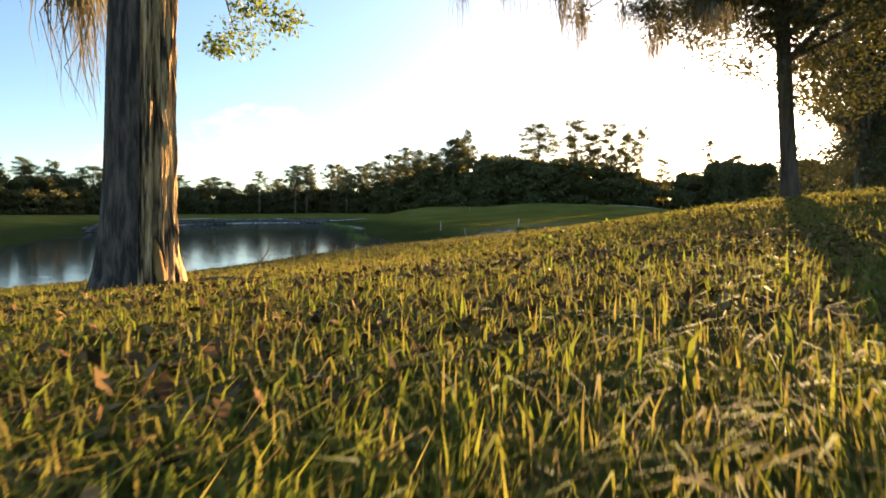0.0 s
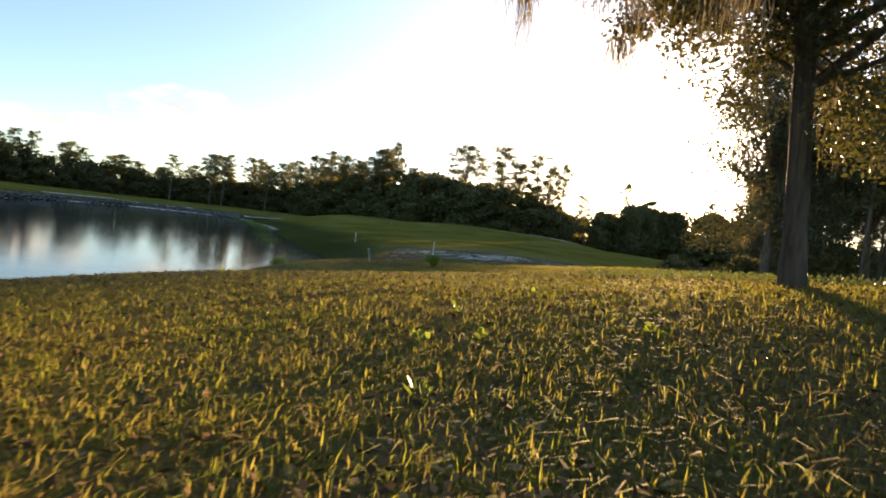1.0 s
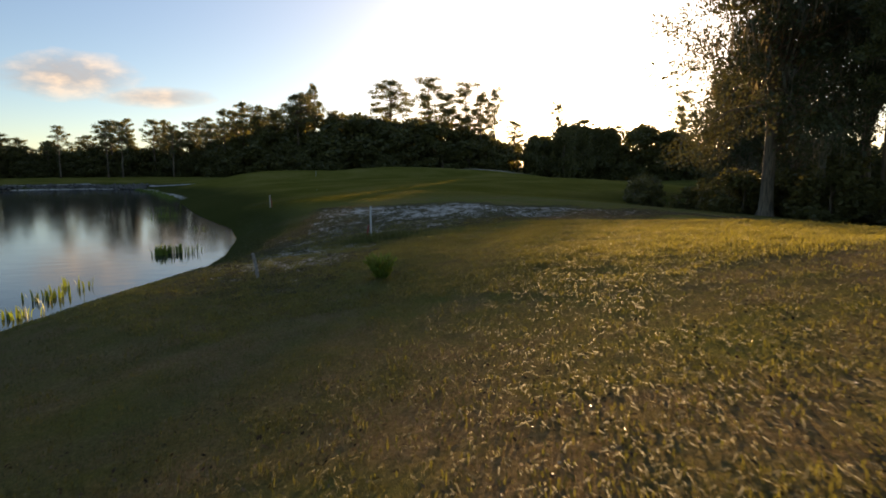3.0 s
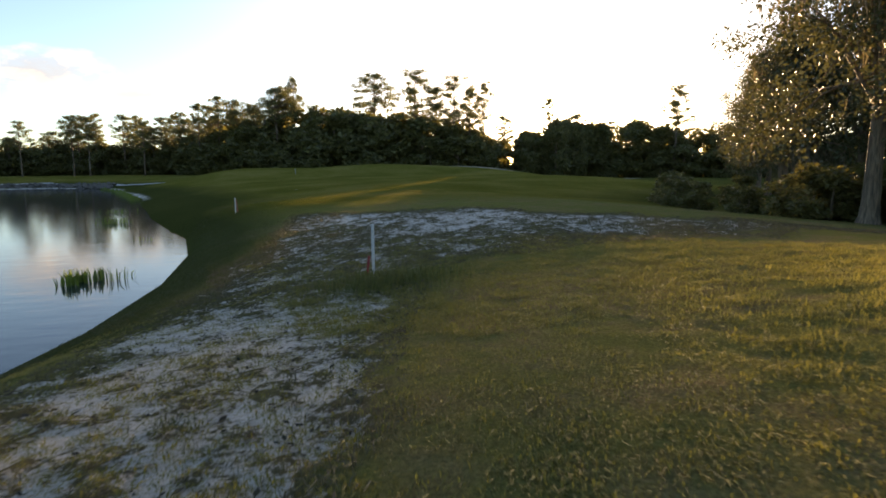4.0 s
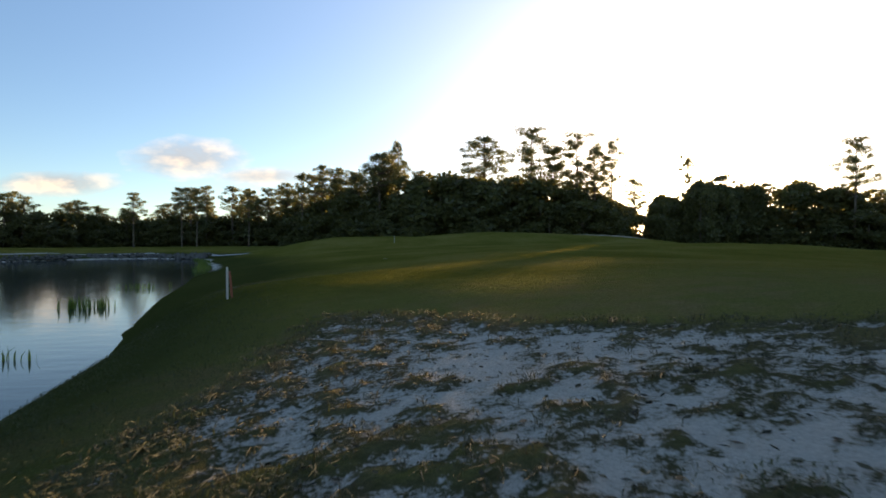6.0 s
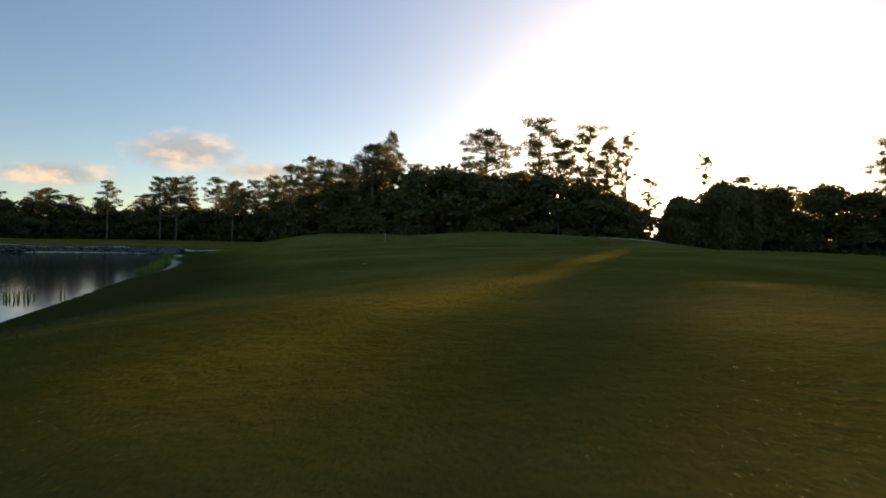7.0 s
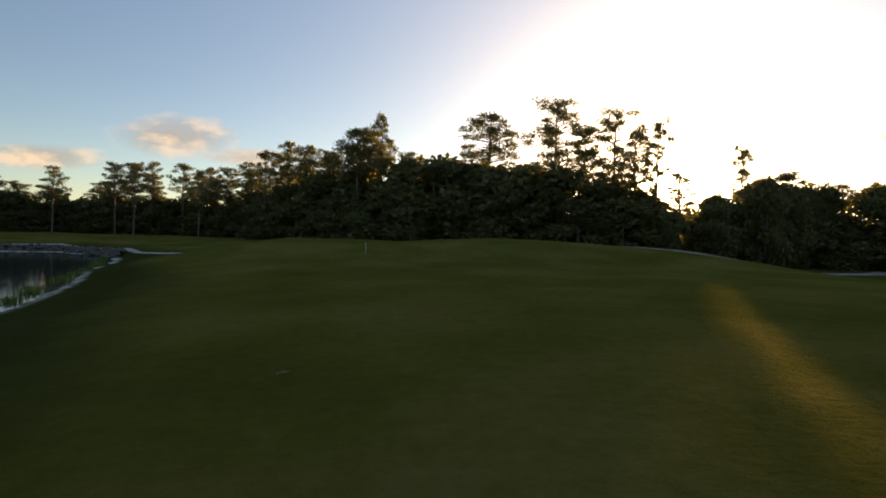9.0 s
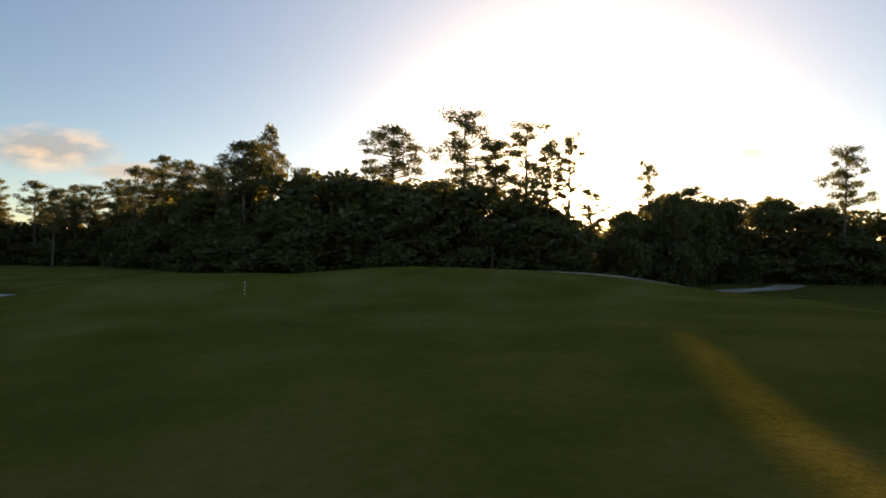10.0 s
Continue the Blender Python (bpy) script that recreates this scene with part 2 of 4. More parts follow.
TABLE = np.random.default_rng(3).random((256, 256))


def lattice(x, y):
    """Smooth random heights from 0 to 1 on a lattice of one metre."""
    i, j = np.floor(x).astype(int), np.floor(y).astype(int)
    u, v = x - i, y - j
    u, v = u * u * (3 - 2 * u), v * v * (3 - 2 * v)
    i, j, i2, j2 = i % 256, j % 256, (i + 1) % 256, (j + 1) % 256
    return (TABLE[i, j] * (1 - u) + TABLE[i2, j] * u) * (1 - v) + (TABLE[i, j2] * (1 - u) + TABLE[i2, j2] * u) * v


def ragged(x, y, scale, octaves, keep=0.55):
    total, amp, size = 0.0, 1.0, 0.0
    for k in range(octaves):
        total, size = total + amp * lattice(x * scale + 17.3 * k, y * scale + 9.1 * k), size + amp
        x, y, scale, amp = 0.8 * x + 0.6 * y, 0.8 * y - 0.6 * x, scale * 2.03, amp * keep
    return total / size


def bare(x, y):
    """How bare the ground lies, over 0 where sand shows: a strip along the pond that widens across the point of land."""
    out = np.full(x.shape, -1.0)
    k = (x > -7) & (x < 19) & (y > 12) & (y < 47)
    px, py = x[k], y[k]
    wob = (ragged(px, py, 0.35, 3) - 0.5) * 6
    c = lambda v: np.clip(v, 0, 1)
    zone = c((42.0 - 0.2 * np.abs(px) - 0.75 * np.maximum(px, 0) - py - wob * 0.7) * 0.5) * c((py + wob - 15.5 - 9.5 * c((px - 0.5) * 0.5)) * 0.22)
    zone = zone * c((px + wob * 0.3 + 4.1 - 0.09 * py) * 0.9) * c((16.0 - px - wob) * 0.14) * c((shore_distance(px, py) - 1.3) * 0.8)
    m = 0.50 * ragged(px, py, 5.0, 3, 0.72) + 0.22 * ragged(px, py, 0.8, 4) + 0.14
    lean_ = 0.058 + 0.032 * c((py - 32.5) * 0.4) * c(px * 0.4) + 0.025 * c((0.5 - px) * 0.5) + 0.098 * c((px - 1.0) * 0.2) * c((py - 28.0) * 0.28) + 0.095 * c((25.5 - py) * 0.3)
    out[k] = np.where(zone > 0.02, (m - 0.565) + zone * lean_ - 0.25 * c(1 - 3 * zone), -1.0)
    return out


PULL = np.linalg.solve(bells(FIXED[:, 0], FIXED[:, 1]), FIXED[:, 2] - rough_land(FIXED[:, 0], FIXED[:, 1]))


def land(x, y):
    x, y = np.asarray(x, float), np.asarray(y, float)
    z = rough_land(x, y) + bells(x, y) @ PULL * np.clip(shore_distance(x, y) / 3, 0, 1)
    # turf stands in ragged hummocks a few centimetres over the sand
    s_ = bare(x, y)
    sandy = s_ > -0.9
    z = z + np.where(sandy, 0.045 * (1 - ease(-0.06, 0.05, s_)) - 0.045, 0.0)
    z[sandy] += 0.035 * (ragged(x[sandy], y[sandy], 5.0, 3) - 0.5)
    # tufty ground on the shoulder before the grove
    tufty = (x > 1.5) & (x < 12) & (y > 13) & (y < 28)
    tx, ty = x[tufty], y[tufty]
    z[tufty] += 0.055 * (ragged(tx, ty, 3.4, 2) - 0.5) * ease(1.5, 3.5, tx) * (1 - ease(10.5, 12, tx)) * ease(13, 15.5, ty) * (1 - ease(25, 28, ty))
    return z


def height_at(x, y):
    return float(land(np.array([x]), np.array([y]))[0])


def steps(lo, hi, fine_lo, fine_hi, d, grow=1.12):
    mid = list(np.arange(fine_lo, fine_hi, d))
    up, s = [mid[-1]], d
    while up[-1] < hi:
        s *= grow
        up.append(up[-1] + s)
    dn, s = [mid[0]], d
    while dn[-1] > lo:
        s *= grow
        dn.append(dn[-1] - s)
    return np.array(dn[:0:-1] + mid + up[1:])


gx = np.concatenate([steps(-2500, -7, -12, -7, 0.3)[:-2], np.arange(-6.6, 12, 0.095), steps(12, 2500, 12.1, 17, 0.16)])
gx = np.unique(np.round(gx[(gx > -2600) & (gx < 2600)], 3))
gy = np.concatenate([steps(-2500, 15, -3, 14.5, 0.35), np.arange(15, 42, 0.10), steps(42, 2500, 42.2, 56, 0.35)])
gy = np.unique(np.round(gy, 3))
GX, GY = np.meshgrid(gx, gy)
GZ = land(GX.ravel(), GY.ravel())
gv = np.stack([GX.ravel(), GY.ravel(), GZ], 1)
nx, ny = len(gx), len(gy)
gi = (np.arange(ny - 1)[:, None] * nx + np.arange(nx - 1)[None, :]).ravel()
gf = np.stack([gi, gi + 1, gi + nx + 1, gi + nx], 1)


def ground_material():
    n = Nodes("turf", 1.0, 0.0)
    sep = n.tree.nodes.new("ShaderNodeSeparateXYZ")
    n.link(n.geo.outputs["Position"], sep.inputs[0])
    big, mid, fine = n.noise(0.25, 3), n.noise(1.6, 5, 0.6), n.noise(40, 6, 0.75)
    green = n.ramp(fine, [(0.3, (0.08, 0.08, 0.022)), (0.7, (0.21, 0.195, 0.06))])
    straw = n.ramp(fine, [(0.3, (0.11, 0.075, 0.036)), (0.5, (0.20, 0.14, 0.068)), (0.7, (0.34, 0.25, 0.135))])
    greener = n.math("MULTIPLY", n.math("MULTIPLY", n.math("SUBTRACT", sep.outputs[1], 10), 0.1, True), 0.09)
    turf = n.mix(n.ramp(n.math("SUBTRACT", n.math("ADD", n.math("MULTIPLY", big, 0.5), n.math("MULTIPLY", mid, 0.5)), greener), [(0.38, (0, 0, 0)), (0.56, (1, 1, 1))]), green, straw)
    tone = n.math("ADD", n.math("MULTIPLY", n.noise(0.12, 3), 0.5), n.math("ADD", n.math("MULTIPLY", n.noise(2.2, 6, 0.7), 0.3), n.math("MULTIPLY", n.noise(45, 3, 0.7), 0.2)))
    fair = n.ramp(tone, [(0.38, (0.095, 0.091, 0.015)), (0.5, (0.145, 0.124, 0.025)), (0.62, (0.205, 0.160, 0.044))])
    isfair = n.ramp(n.math("ADD", n.math("DIVIDE", sep.outputs[1], 100), n.math("MULTIPLY", big, 0.06)), [(0.42, (0, 0, 0)), (0.48, (1, 1, 1))])
    turf = n.mix(isfair, turf, fair)
    sand = n.ramp(fine, [(0.3, (0.38, 0.34, 0.275)), (0.7, (0.68, 0.62, 0.525))])
    # bare sand where the turf has worn through
    py = sep.outputs[1]
    bare_at = n.tree.nodes.new("ShaderNodeAttribute")
    bare_at.attribute_name = "bare"
    clods = n.noise(9.0, 7, 0.72)
    m = n.math("ADD", bare_at.outputs["Fac"], n.math("MULTIPLY", n.math("SUBTRACT", n.math("ADD", n.math("MULTIPLY", clods, 0.5), n.math("MULTIPLY", n.noise(22, 5, 0.75), 0.5)), 0.5), 1.0))
    worn = n.ramp(n.math("ADD", bare_at.outputs["Fac"], 0.3), [(0.1, (0, 0, 0)), (0.3, (0.75, 0.75, 0.75))])
    earth = n.ramp(clods, [(0.35, (0.055, 0.045, 0.028)), (0.65, (0.15, 0.12, 0.075))])
    turf = n.mix(worn, turf, earth)
    mask = n.ramp(m, [(0.0, (0, 0, 0)), (0.04, (0.6, 0.6, 0.6)), (0.10, (1, 1, 1))])
    # a grassy margin stays along the water, with a thin pale rim on the far shore
    over = n.math("SUBTRACT", sep.outputs[2], WATER)
    rim = n.math("MULTIPLY", n.ramp(over, [(0.10, (1, 1, 1)), (0.22, (0, 0, 0))]), n.math("MULTIPLY", n.math("SUBTRACT", mid, 0.36), 6, True))
    rim = n.math("MULTIPLY", rim, n.math("MULTIPLY", n.math("SUBTRACT", py, 84), 0.1, True))
    mask = n.math("MAXIMUM", mask, rim)
    lush = n.ramp(n.math("MULTIPLY", n.math("ADD", over, n.math("MULTIPLY", big, 0.5)), 0.5), [(0.52, (0.85, 0.85, 0.85)), (0.80, (0, 0, 0))])
    turf = n.mix(lush, turf, n.ramp(fine, [(0.3, (0.022, 0.030, 0.009)), (0.7, (0.058, 0.065, 0.020))]))
    n.color(n.mix(mask, turf, sand))
    lumps = n.math("MULTIPLY", n.math("MULTIPLY", n.noise(4.0, 5, 0.65), 8.0), isfair)
    n.bump(n.math("ADD", n.math("ADD", fine, lumps), n.math("MULTIPLY", clods, 2.2)), 0.9, 0.045)
    return n.mat


M_GROUND = ground_material()
ground = new("ground", face_mesh("ground", gv, gf.tolist(), M_GROUND))
ground.data.attributes.new("bare", "FLOAT", "POINT").data.foreach_set("value", bare(gv[:, 0], gv[:, 1]).astype(np.float32))
tagged(ground, "rolling turf with straw-coloured grass and bare sand", "ground", kind="structure")


def water_material():
    n = Nodes("pond_water", 0.07, 0.28)
    n.color((0.012, 0.02, 0.022))
    n.bsdf.inputs["IOR"].default_value = 1.33
    n.bump(n.noise(1.4, 3, 0.55, stretch=(0.6, 1.4, 1)), 0.26, 0.03)
    return n.mat


wv = [(-125, -5, WATER), (2, -5, WATER), (2, 155, WATER), (-125, 155, WATER)]
water = new("water", face_mesh("water", wv, [(0, 1, 2, 3)], water_material(), False))
tagged(water, "calm dark pond reflecting the sky and trees", "pond", kind="structure")


# ---- trees ----
def broadleaf_meshes(seed, h=12.0, w=9.0, leaves=3700, size=0.56, base=0.0, clumps=28):
    """Trunk with limbs, and a clumped, uneven crown."""
    rng, rnd = np.random.default_rng(seed), random.Random(seed)
    v, f = [], []
    lean = (rnd.uniform(-0.3, 0.3), rnd.uniform(-0.3, 0.3))
    tube(v, f, [(lean[0] * t, lean[1] * t, h * 0.7 * t - (0.3 if t == 0 else 0)) for t in (0, 0.3, 0.6, 1)], [h * 0.022, h * 0.016, h * 0.011, h * 0.004], 7)
    cs, rs = [], []
    for k in range(clumps):
        a = rnd.uniform(0, 2 * math.pi)
        t = rnd.random() if k > 5 else 0.06 * k
        z = h * (base + (0.93 - base) * t)
        out = w * 0.5 * math.sin(math.pi * min(1, 0.22 + 0.72 * t)) * rnd.uniform(0.35, 0.85)
        c = (out * math.cos(a), out * math.sin(a), z)
        cs.append(c)
        r = w * rnd.uniform(0.12, 0.22)
        rs.append((r, r, r * rnd.uniform(0.6, 0.9)))
        if k < 7:
            tube(v, f, [(lean[0] * t * 0.6, lean[1] * t * 0.6, z * 0.6), (c[0] * 0.5, c[1] * 0.5, z * 0.85), c], [h * 0.008, h * 0.005, h * 0.002], 5)
    counts = np.full(len(cs), leaves // len(cs))
    return v, f, leaf_cards(rng, np.array(cs), np.array(rs), counts, size, 0.7, 0.2, 0.5)


def pine_meshes(seed, h=20.0, w=6.0, leaves=5200, crown=0.4, dense=1.0):
    rng, rnd = np.random.default_rng(seed), random.Random(seed)
    v, f = [], []
    bend = rnd.uniform(-0.5, 0.5)
    axis = lambda t: Vector((bend * math.sin(t * 2.4), 0.4 * bend * math.sin(t * 3 + 1), h * t))
    tube(v, f, [axis(t) - Vector((0, 0, 0.4 if t == 0 else 0)) for t in (0, 0.25, 0.5, 0.75, 0.97)], [h * 0.012, h * 0.0105, h * 0.009, h * 0.006, h * 0.002], 6)
    cs, rs = [], []
    for k in range(int(40 * dense)):
        t = 1 - crown * rnd.random() ** 0.9
        a = rnd.uniform(0, 2 * math.pi)
        reach = w * 0.5 * rnd.uniform(0.15, 1.0) * min(1, 0.45 + (1 - t) / crown * 1.4)
        o = axis(t)
        c = o + Vector((reach * math.cos(a), reach * math.sin(a), reach * 0.25))
        cs.append(tuple(c))
        r = w * rnd.uniform(0.09, 0.19)
        rs.append((r, r, r * rnd.uniform(0.35, 0.65)))
        tube(v, f, [o - Vector((0, 0, 0.3)), o.lerp(c, 0.6) + Vector((0, 0, -0.2)), c], [h * 0.004, h * 0.0025, h * 0.001], 4)
    cs.append(tuple(axis(0.97)))
    rs.append((w * 0.17, w * 0.17, w * 0.07))
    counts = np.full(len(cs), max(20, leaves // len(cs)))
    return v, f, leaf_cards(rng, np.array(cs), np.array(rs), counts, 0.46, 0.26, -0.3, 0.1)


def make_tree(name, meshes, bark, leaf, at, label, category, group="", turn=0.0, scale=(1, 1, 1)):
    v, f, cards = meshes
    root = new(name)
    root.matrix_world = pose(at[0], at[1], at[2], 0, 0, turn) @ Matrix.Diagonal((*scale, 1))
    part("trunk", face_mesh("trunk", v, f, bark), root)
    part("crown", quad_mesh("crown", cards, leaf), root)
    return tagged(root, label, category, group)


def in_slot(x, y):
    """Within the narrow opening through which the low sun strikes across the fairway."""
    across = (x - 26.5) * math.cos(radians(SUN_BEARING + 1)) - (y - 110.4) * math.sin(radians(SUN_BEARING + 1))
    return y > 112 and -2.6 < across < 2.2


def plant_copy(proto, x, y, turn, sx, sz):
    ob = copy_thing(proto, pose(x, y, height_at(x, y) - 0.1, 0, 0, turn))
    ob.scale = (sx, sx, sz)
    return ob


rnd = random.Random(11)
WOOD = []
for k in range(5):
    WOOD.append(make_tree("broadleaf_tree", broadleaf_meshes(100 + k, 10, 8), M_BARK, M_WOOD, (40 + 9 * k, 190, 0.0),
                          "dark dense broadleaf tree at the wood's edge", "tree", "wood edge trees"))
PINES = []
for k in range(5):
    PINES.append(make_tree("pine_tree", pine_meshes(200 + k, 20, 7, crown=(0.38, 0.5, 0.55, 0.45, 0.5)[k], dense=(1.3, 1.1, 1.0, 1.1, 1.0)[k]), M_PINEBARK, M_PINE, (-60 + 12 * k, 240, 0.0),
                           "tall pine with bare trunk and flat clumped crown", "pine tree", "pines above the wood"))

# edge of the wood: x, y, height of the leafy mass
EDGE = [(-150, 30, 11), (-138, 70, 11), (-122, 105, 10.5), (-108, 135, 10.5), (-97, 162, 10), (-80, 188, 9.2), (-55, 196, 9.8), (-37, 192, 11), (-23, 176, 13), (-9, 158, 14.4), (-1, 150, 16.2), (11, 142, 16.0), (20, 135, 13.6), (33, 134, 11.6), (42, 144, 8.6), (46, 148, 8.0), (50, 150, 10.4), (55, 150, 14.2), (62, 150, 14.6), (64.5, 150, 12.7), (67, 150, 13.0), (71, 150, 13.7), (78, 147, 15.4), (90, 142, 14.8), (104, 126, 10), (116, 100, 8), (122, 70, 7)]


def edge_at(t):
    k = min(int(t), len(EDGE) - 2)
    u = t - k
    return [p + (q - p) * u for p, q in zip(EDGE[k], EDGE[k + 1])]


def plant_wood(gap, back, low, high, wide, first=0.0):
    """A row of copies along the edge of the wood, standing back metres behind it."""
    t = first
    while t < len(EDGE) - 1.01:
        x, y, h = edge_at(t)
        x2, y2, _ = edge_at(min(t + 0.05, len(EDGE) - 1.01))
        seg = max(math.hypot(x2 - x, y2 - y) / 0.05, 1)
        out = Vector((x, y - 60)).normalized() * back
        tall = h * rnd.uniform(low, high)
        tx, ty, kind, turn = x + out.x + rnd.uniform(-1.5, 1.5), y + out.y + rnd.uniform(-1.5, 1.5), rnd.choice(WOOD), rnd.uniform(0, 360)
        if in_slot(tx, ty):
            plant_copy(kind, tx, ty, turn, 0.42, 0.34)
        else:
            plant_copy(kind, tx, ty, turn, tall / 10 * wide, tall / 10)
        t += gap / seg


plant_wood(6.5, 0, 0.40, 0.65, 1.8)
plant_wood(5.4, 4, 0.70, 0.98, 1.3, 0.02)
plant_wood(5.4, 9, 0.85, 1.08, 1.3)
plant_wood(11, 14, 0.6, 0.9, 2.1, 0.03)

# fuller trees on both sides of the opening
for across, along, tall in ((4.3, 36, 9.5), (4.9, 41, 11.0), (4.1, 46, 11.0), (6.0, 51, 12.5), (8.4, 43, 12.6), (11.5, 41, 13.8), (15.5, 47, 13.4), (10.2, 50, 13.4), (-4.5, 34, 7.5), (-4.9, 40, 9.0), (-4.7, 46, 9.5), (-8.0, 42, 10.0)):
    c_, s_ = math.cos(radians(SUN_BEARING + 1)), math.sin(radians(SUN_BEARING + 1))
    plant_copy(WOOD[int(tall * 2) % 5], 26.5 + across * c_ + along * s_, 110.4 - across * s_ + along * c_, across * 50, 0.92, tall / 10)

# an even rank behind the right-hand end of the wood
for k, x in enumerate((64.6, 66.4, 68.2, 70.0, 71.8)):
    plant_copy(WOOD[2 + k % 2], x, 152.5, x * 50, 1.1, 1.40)

# a thicker stand behind the far corner of the pond
for k in range(14):
    plant_copy(WOOD[k % 5], -86 + 3.6 * k + rnd.uniform(-1, 1), 203 + rnd.uniform(-3, 4), rnd.uniform(0, 360), rnd.uniform(1.1, 1.4), rnd.uniform(0.75, 0.95))

# pines told apart against the sky: x, y, top, crown width, kind
SKYPINES = [(-3.8, 157, 22.1, 4.5, 2), (-8.3, 160, 19.6, 8.5, 0), (0.3, 157, 15.6, 5, 1), (15.1, 165, 24.6, 10.5, 0), (21.0, 139, 21.1, 8, 1), (25.8, 140, 18.3, 6, 3), (29.9, 139, 21.1, 7.5, 4), (34, 142, 18.6, 6, 2), (37.0, 141, 19.8, 4.5, 2)]
SKYPINES_B = [(-29.8, 182, 18.3, 5, 3), (-24.3, 178, 19.7, 7, 0), (-18.6, 175, 18.7, 7.5, 0), (-14, 170, 16, 6, 1), (-37.1, 196, 17.4, 6.6, 0), (-42.6, 197, 15.9, 6, 1), (-48.4, 198, 15.8, 5, 4), (-52.4, 198, 16.7, 6, 3), (-60.6, 200, 16.9, 5, 1), (-64.8, 200, 16.5, 8, 0), (-71.9, 200, 12.2, 6, 3)]
# the last pine of this row is added to dim sun through the opening
SKYPINES_C = [(86, 143, 20.2, 6.5, 1), (58.4, 155, 18.6, 5, 2), (64, 152, 14.3, 7, 3), (104, 138, 17, 7, 0), (82, 100, 17.5, 6, 1), (88, 98, 17, 7, 3), (74, 152, 13, 6, 4), (45.2, 151, 13.2, 5.5, 1)]
SKYPINES_D = [(-60, 181, 14.5, 5, 1), (-56.5, 182, 15, 5, 2), (-70, 177, 13.5, 5, 4), (-44, 184, 14, 5, 2), (-88, 186, 12, 6, 0), (-97, 172, 12.5, 6, 1), (-106, 152, 13, 8, 3), (-114, 138, 12.5, 7, 0), (-122, 118, 13, 8, 1), (-134, 92, 13, 9, 0)]
for row in (SKYPINES, SKYPINES_B, SKYPINES_C, SKYPINES_D):
    for x, y, top, w, k in row:
        plant_copy(PINES[k], x, y, rnd.uniform(0, 360), w / 7 * 1.12, (top - height_at(x, y)) / 20)


# lesser pines that fill the line behind
for k in range(46):
    t_ = 0.6 + 9.0 * (k + rnd.random()) / 46
    x, y, h = edge_at(t_)
    plant_copy(PINES[k % 5], x * 1.05, y + rnd.uniform(2, 12), rnd.uniform(0, 360), rnd.uniform(0.7, 1.0), h * rnd.uniform(1.05, 1.42) / 20)


def strands(rng, tops, lengths, width=0.02):
    """Hanging strips of moss, each of three bent pieces that taper to a point."""
    n = len(tops)
    p, w, out = np.array(tops, float), np.full((n, 1), width), []
    side = rng.normal(size=(n, 3))
    side[:, 2] = 0
    side /= np.linalg.norm(side, axis=1)[:, None]
    for k in range(3):
        step = np.column_stack([rng.normal(0, 0.06, n) * lengths, rng.normal(0, 0.06, n) * lengths, -lengths / 3])
        w2 = w * (0.8, 0.6, 0.1)[k]
        out.append(np.stack([p - side * w, p + side * w, p + step + side * w2, p + step - side * w2], 1))
        p, w = p + step, w2
    return np.concatenate(out)


def moss_on(rng, clumps, width=0.02, each=40):
    """Strands round hanging points given as x, y, z, spread, length."""
    tops, lens = [], []
    for x, y, z, sp, ln in clumps:
        q = rng.normal(size=(each, 3)) * (sp, sp, sp * 0.35)
        tops.append(q + (x, y, z))
        lens.append(ln * (0.25 + 0.75 * rng.random(each) ** 1.6))
    return strands(rng, np.concatenate(tops), np.concatenate(lens), width)


def furrowed_trunk(seed, h, r0, r1, flare, lean=(0, 0), rough=0.10, sides=44, rings=60, plates=None):
    """A trunk with a root flare and deep upright furrows."""
    rnd_ = random.Random(seed)
    off = rnd_.random() * 50
    v, f = [], []
    for i in range(rings + 1):
        t = i / rings
        z = h * t ** 1.3
        r = r1 + (r0 - r1) * (1 - t) + flare * math.exp(-z / 0.22)
        for k in range(sides):
            th = 2 * math.pi * k / sides
            c, s_ = math.cos(th), math.sin(th)
            fur = noise.noise((c * 4 + off, s_ * 4, z * 0.8)) * 0.6 + 0.8 * noise.noise((c * 9, s_ * 9 + off, z * 1.6))
            toes = 0.5 * flare * math.exp(-z / 0.15) * noise.noise((c * 2 + off, s_ * 2, 0.3))
            rr = r * (1 + rough * fur) + toes
            if plates:
                side = max(0.0, min(1.0, (math.cos(th - plates[0]) - 0.02) / 0.10))
                rib = 1 - abs(noise.noise((c * 8.0 + off, s_ * 8.0, z * 0.5))) * 3.2 + 0.6 * noise.noise((c * 16, s_ * 16, z * 5)) + 0.35 * noise.noise((c * 22 + off, s_ * 22, z * 2))
                rr += side * plates[1] * rib - (1 - side) * r * rough * fur * 0.6
            v.append((rr * c + lean[0] * z, rr * s_ + lean[1] * z, z - 0.12))
    for i in range(rings):
        for k in range(sides):
            k2 = (k + 1) % sides
            f.append((i * sides + k, i * sides + k2, (i + 1) * sides + k2, (i + 1) * sides + k))
    return v, f


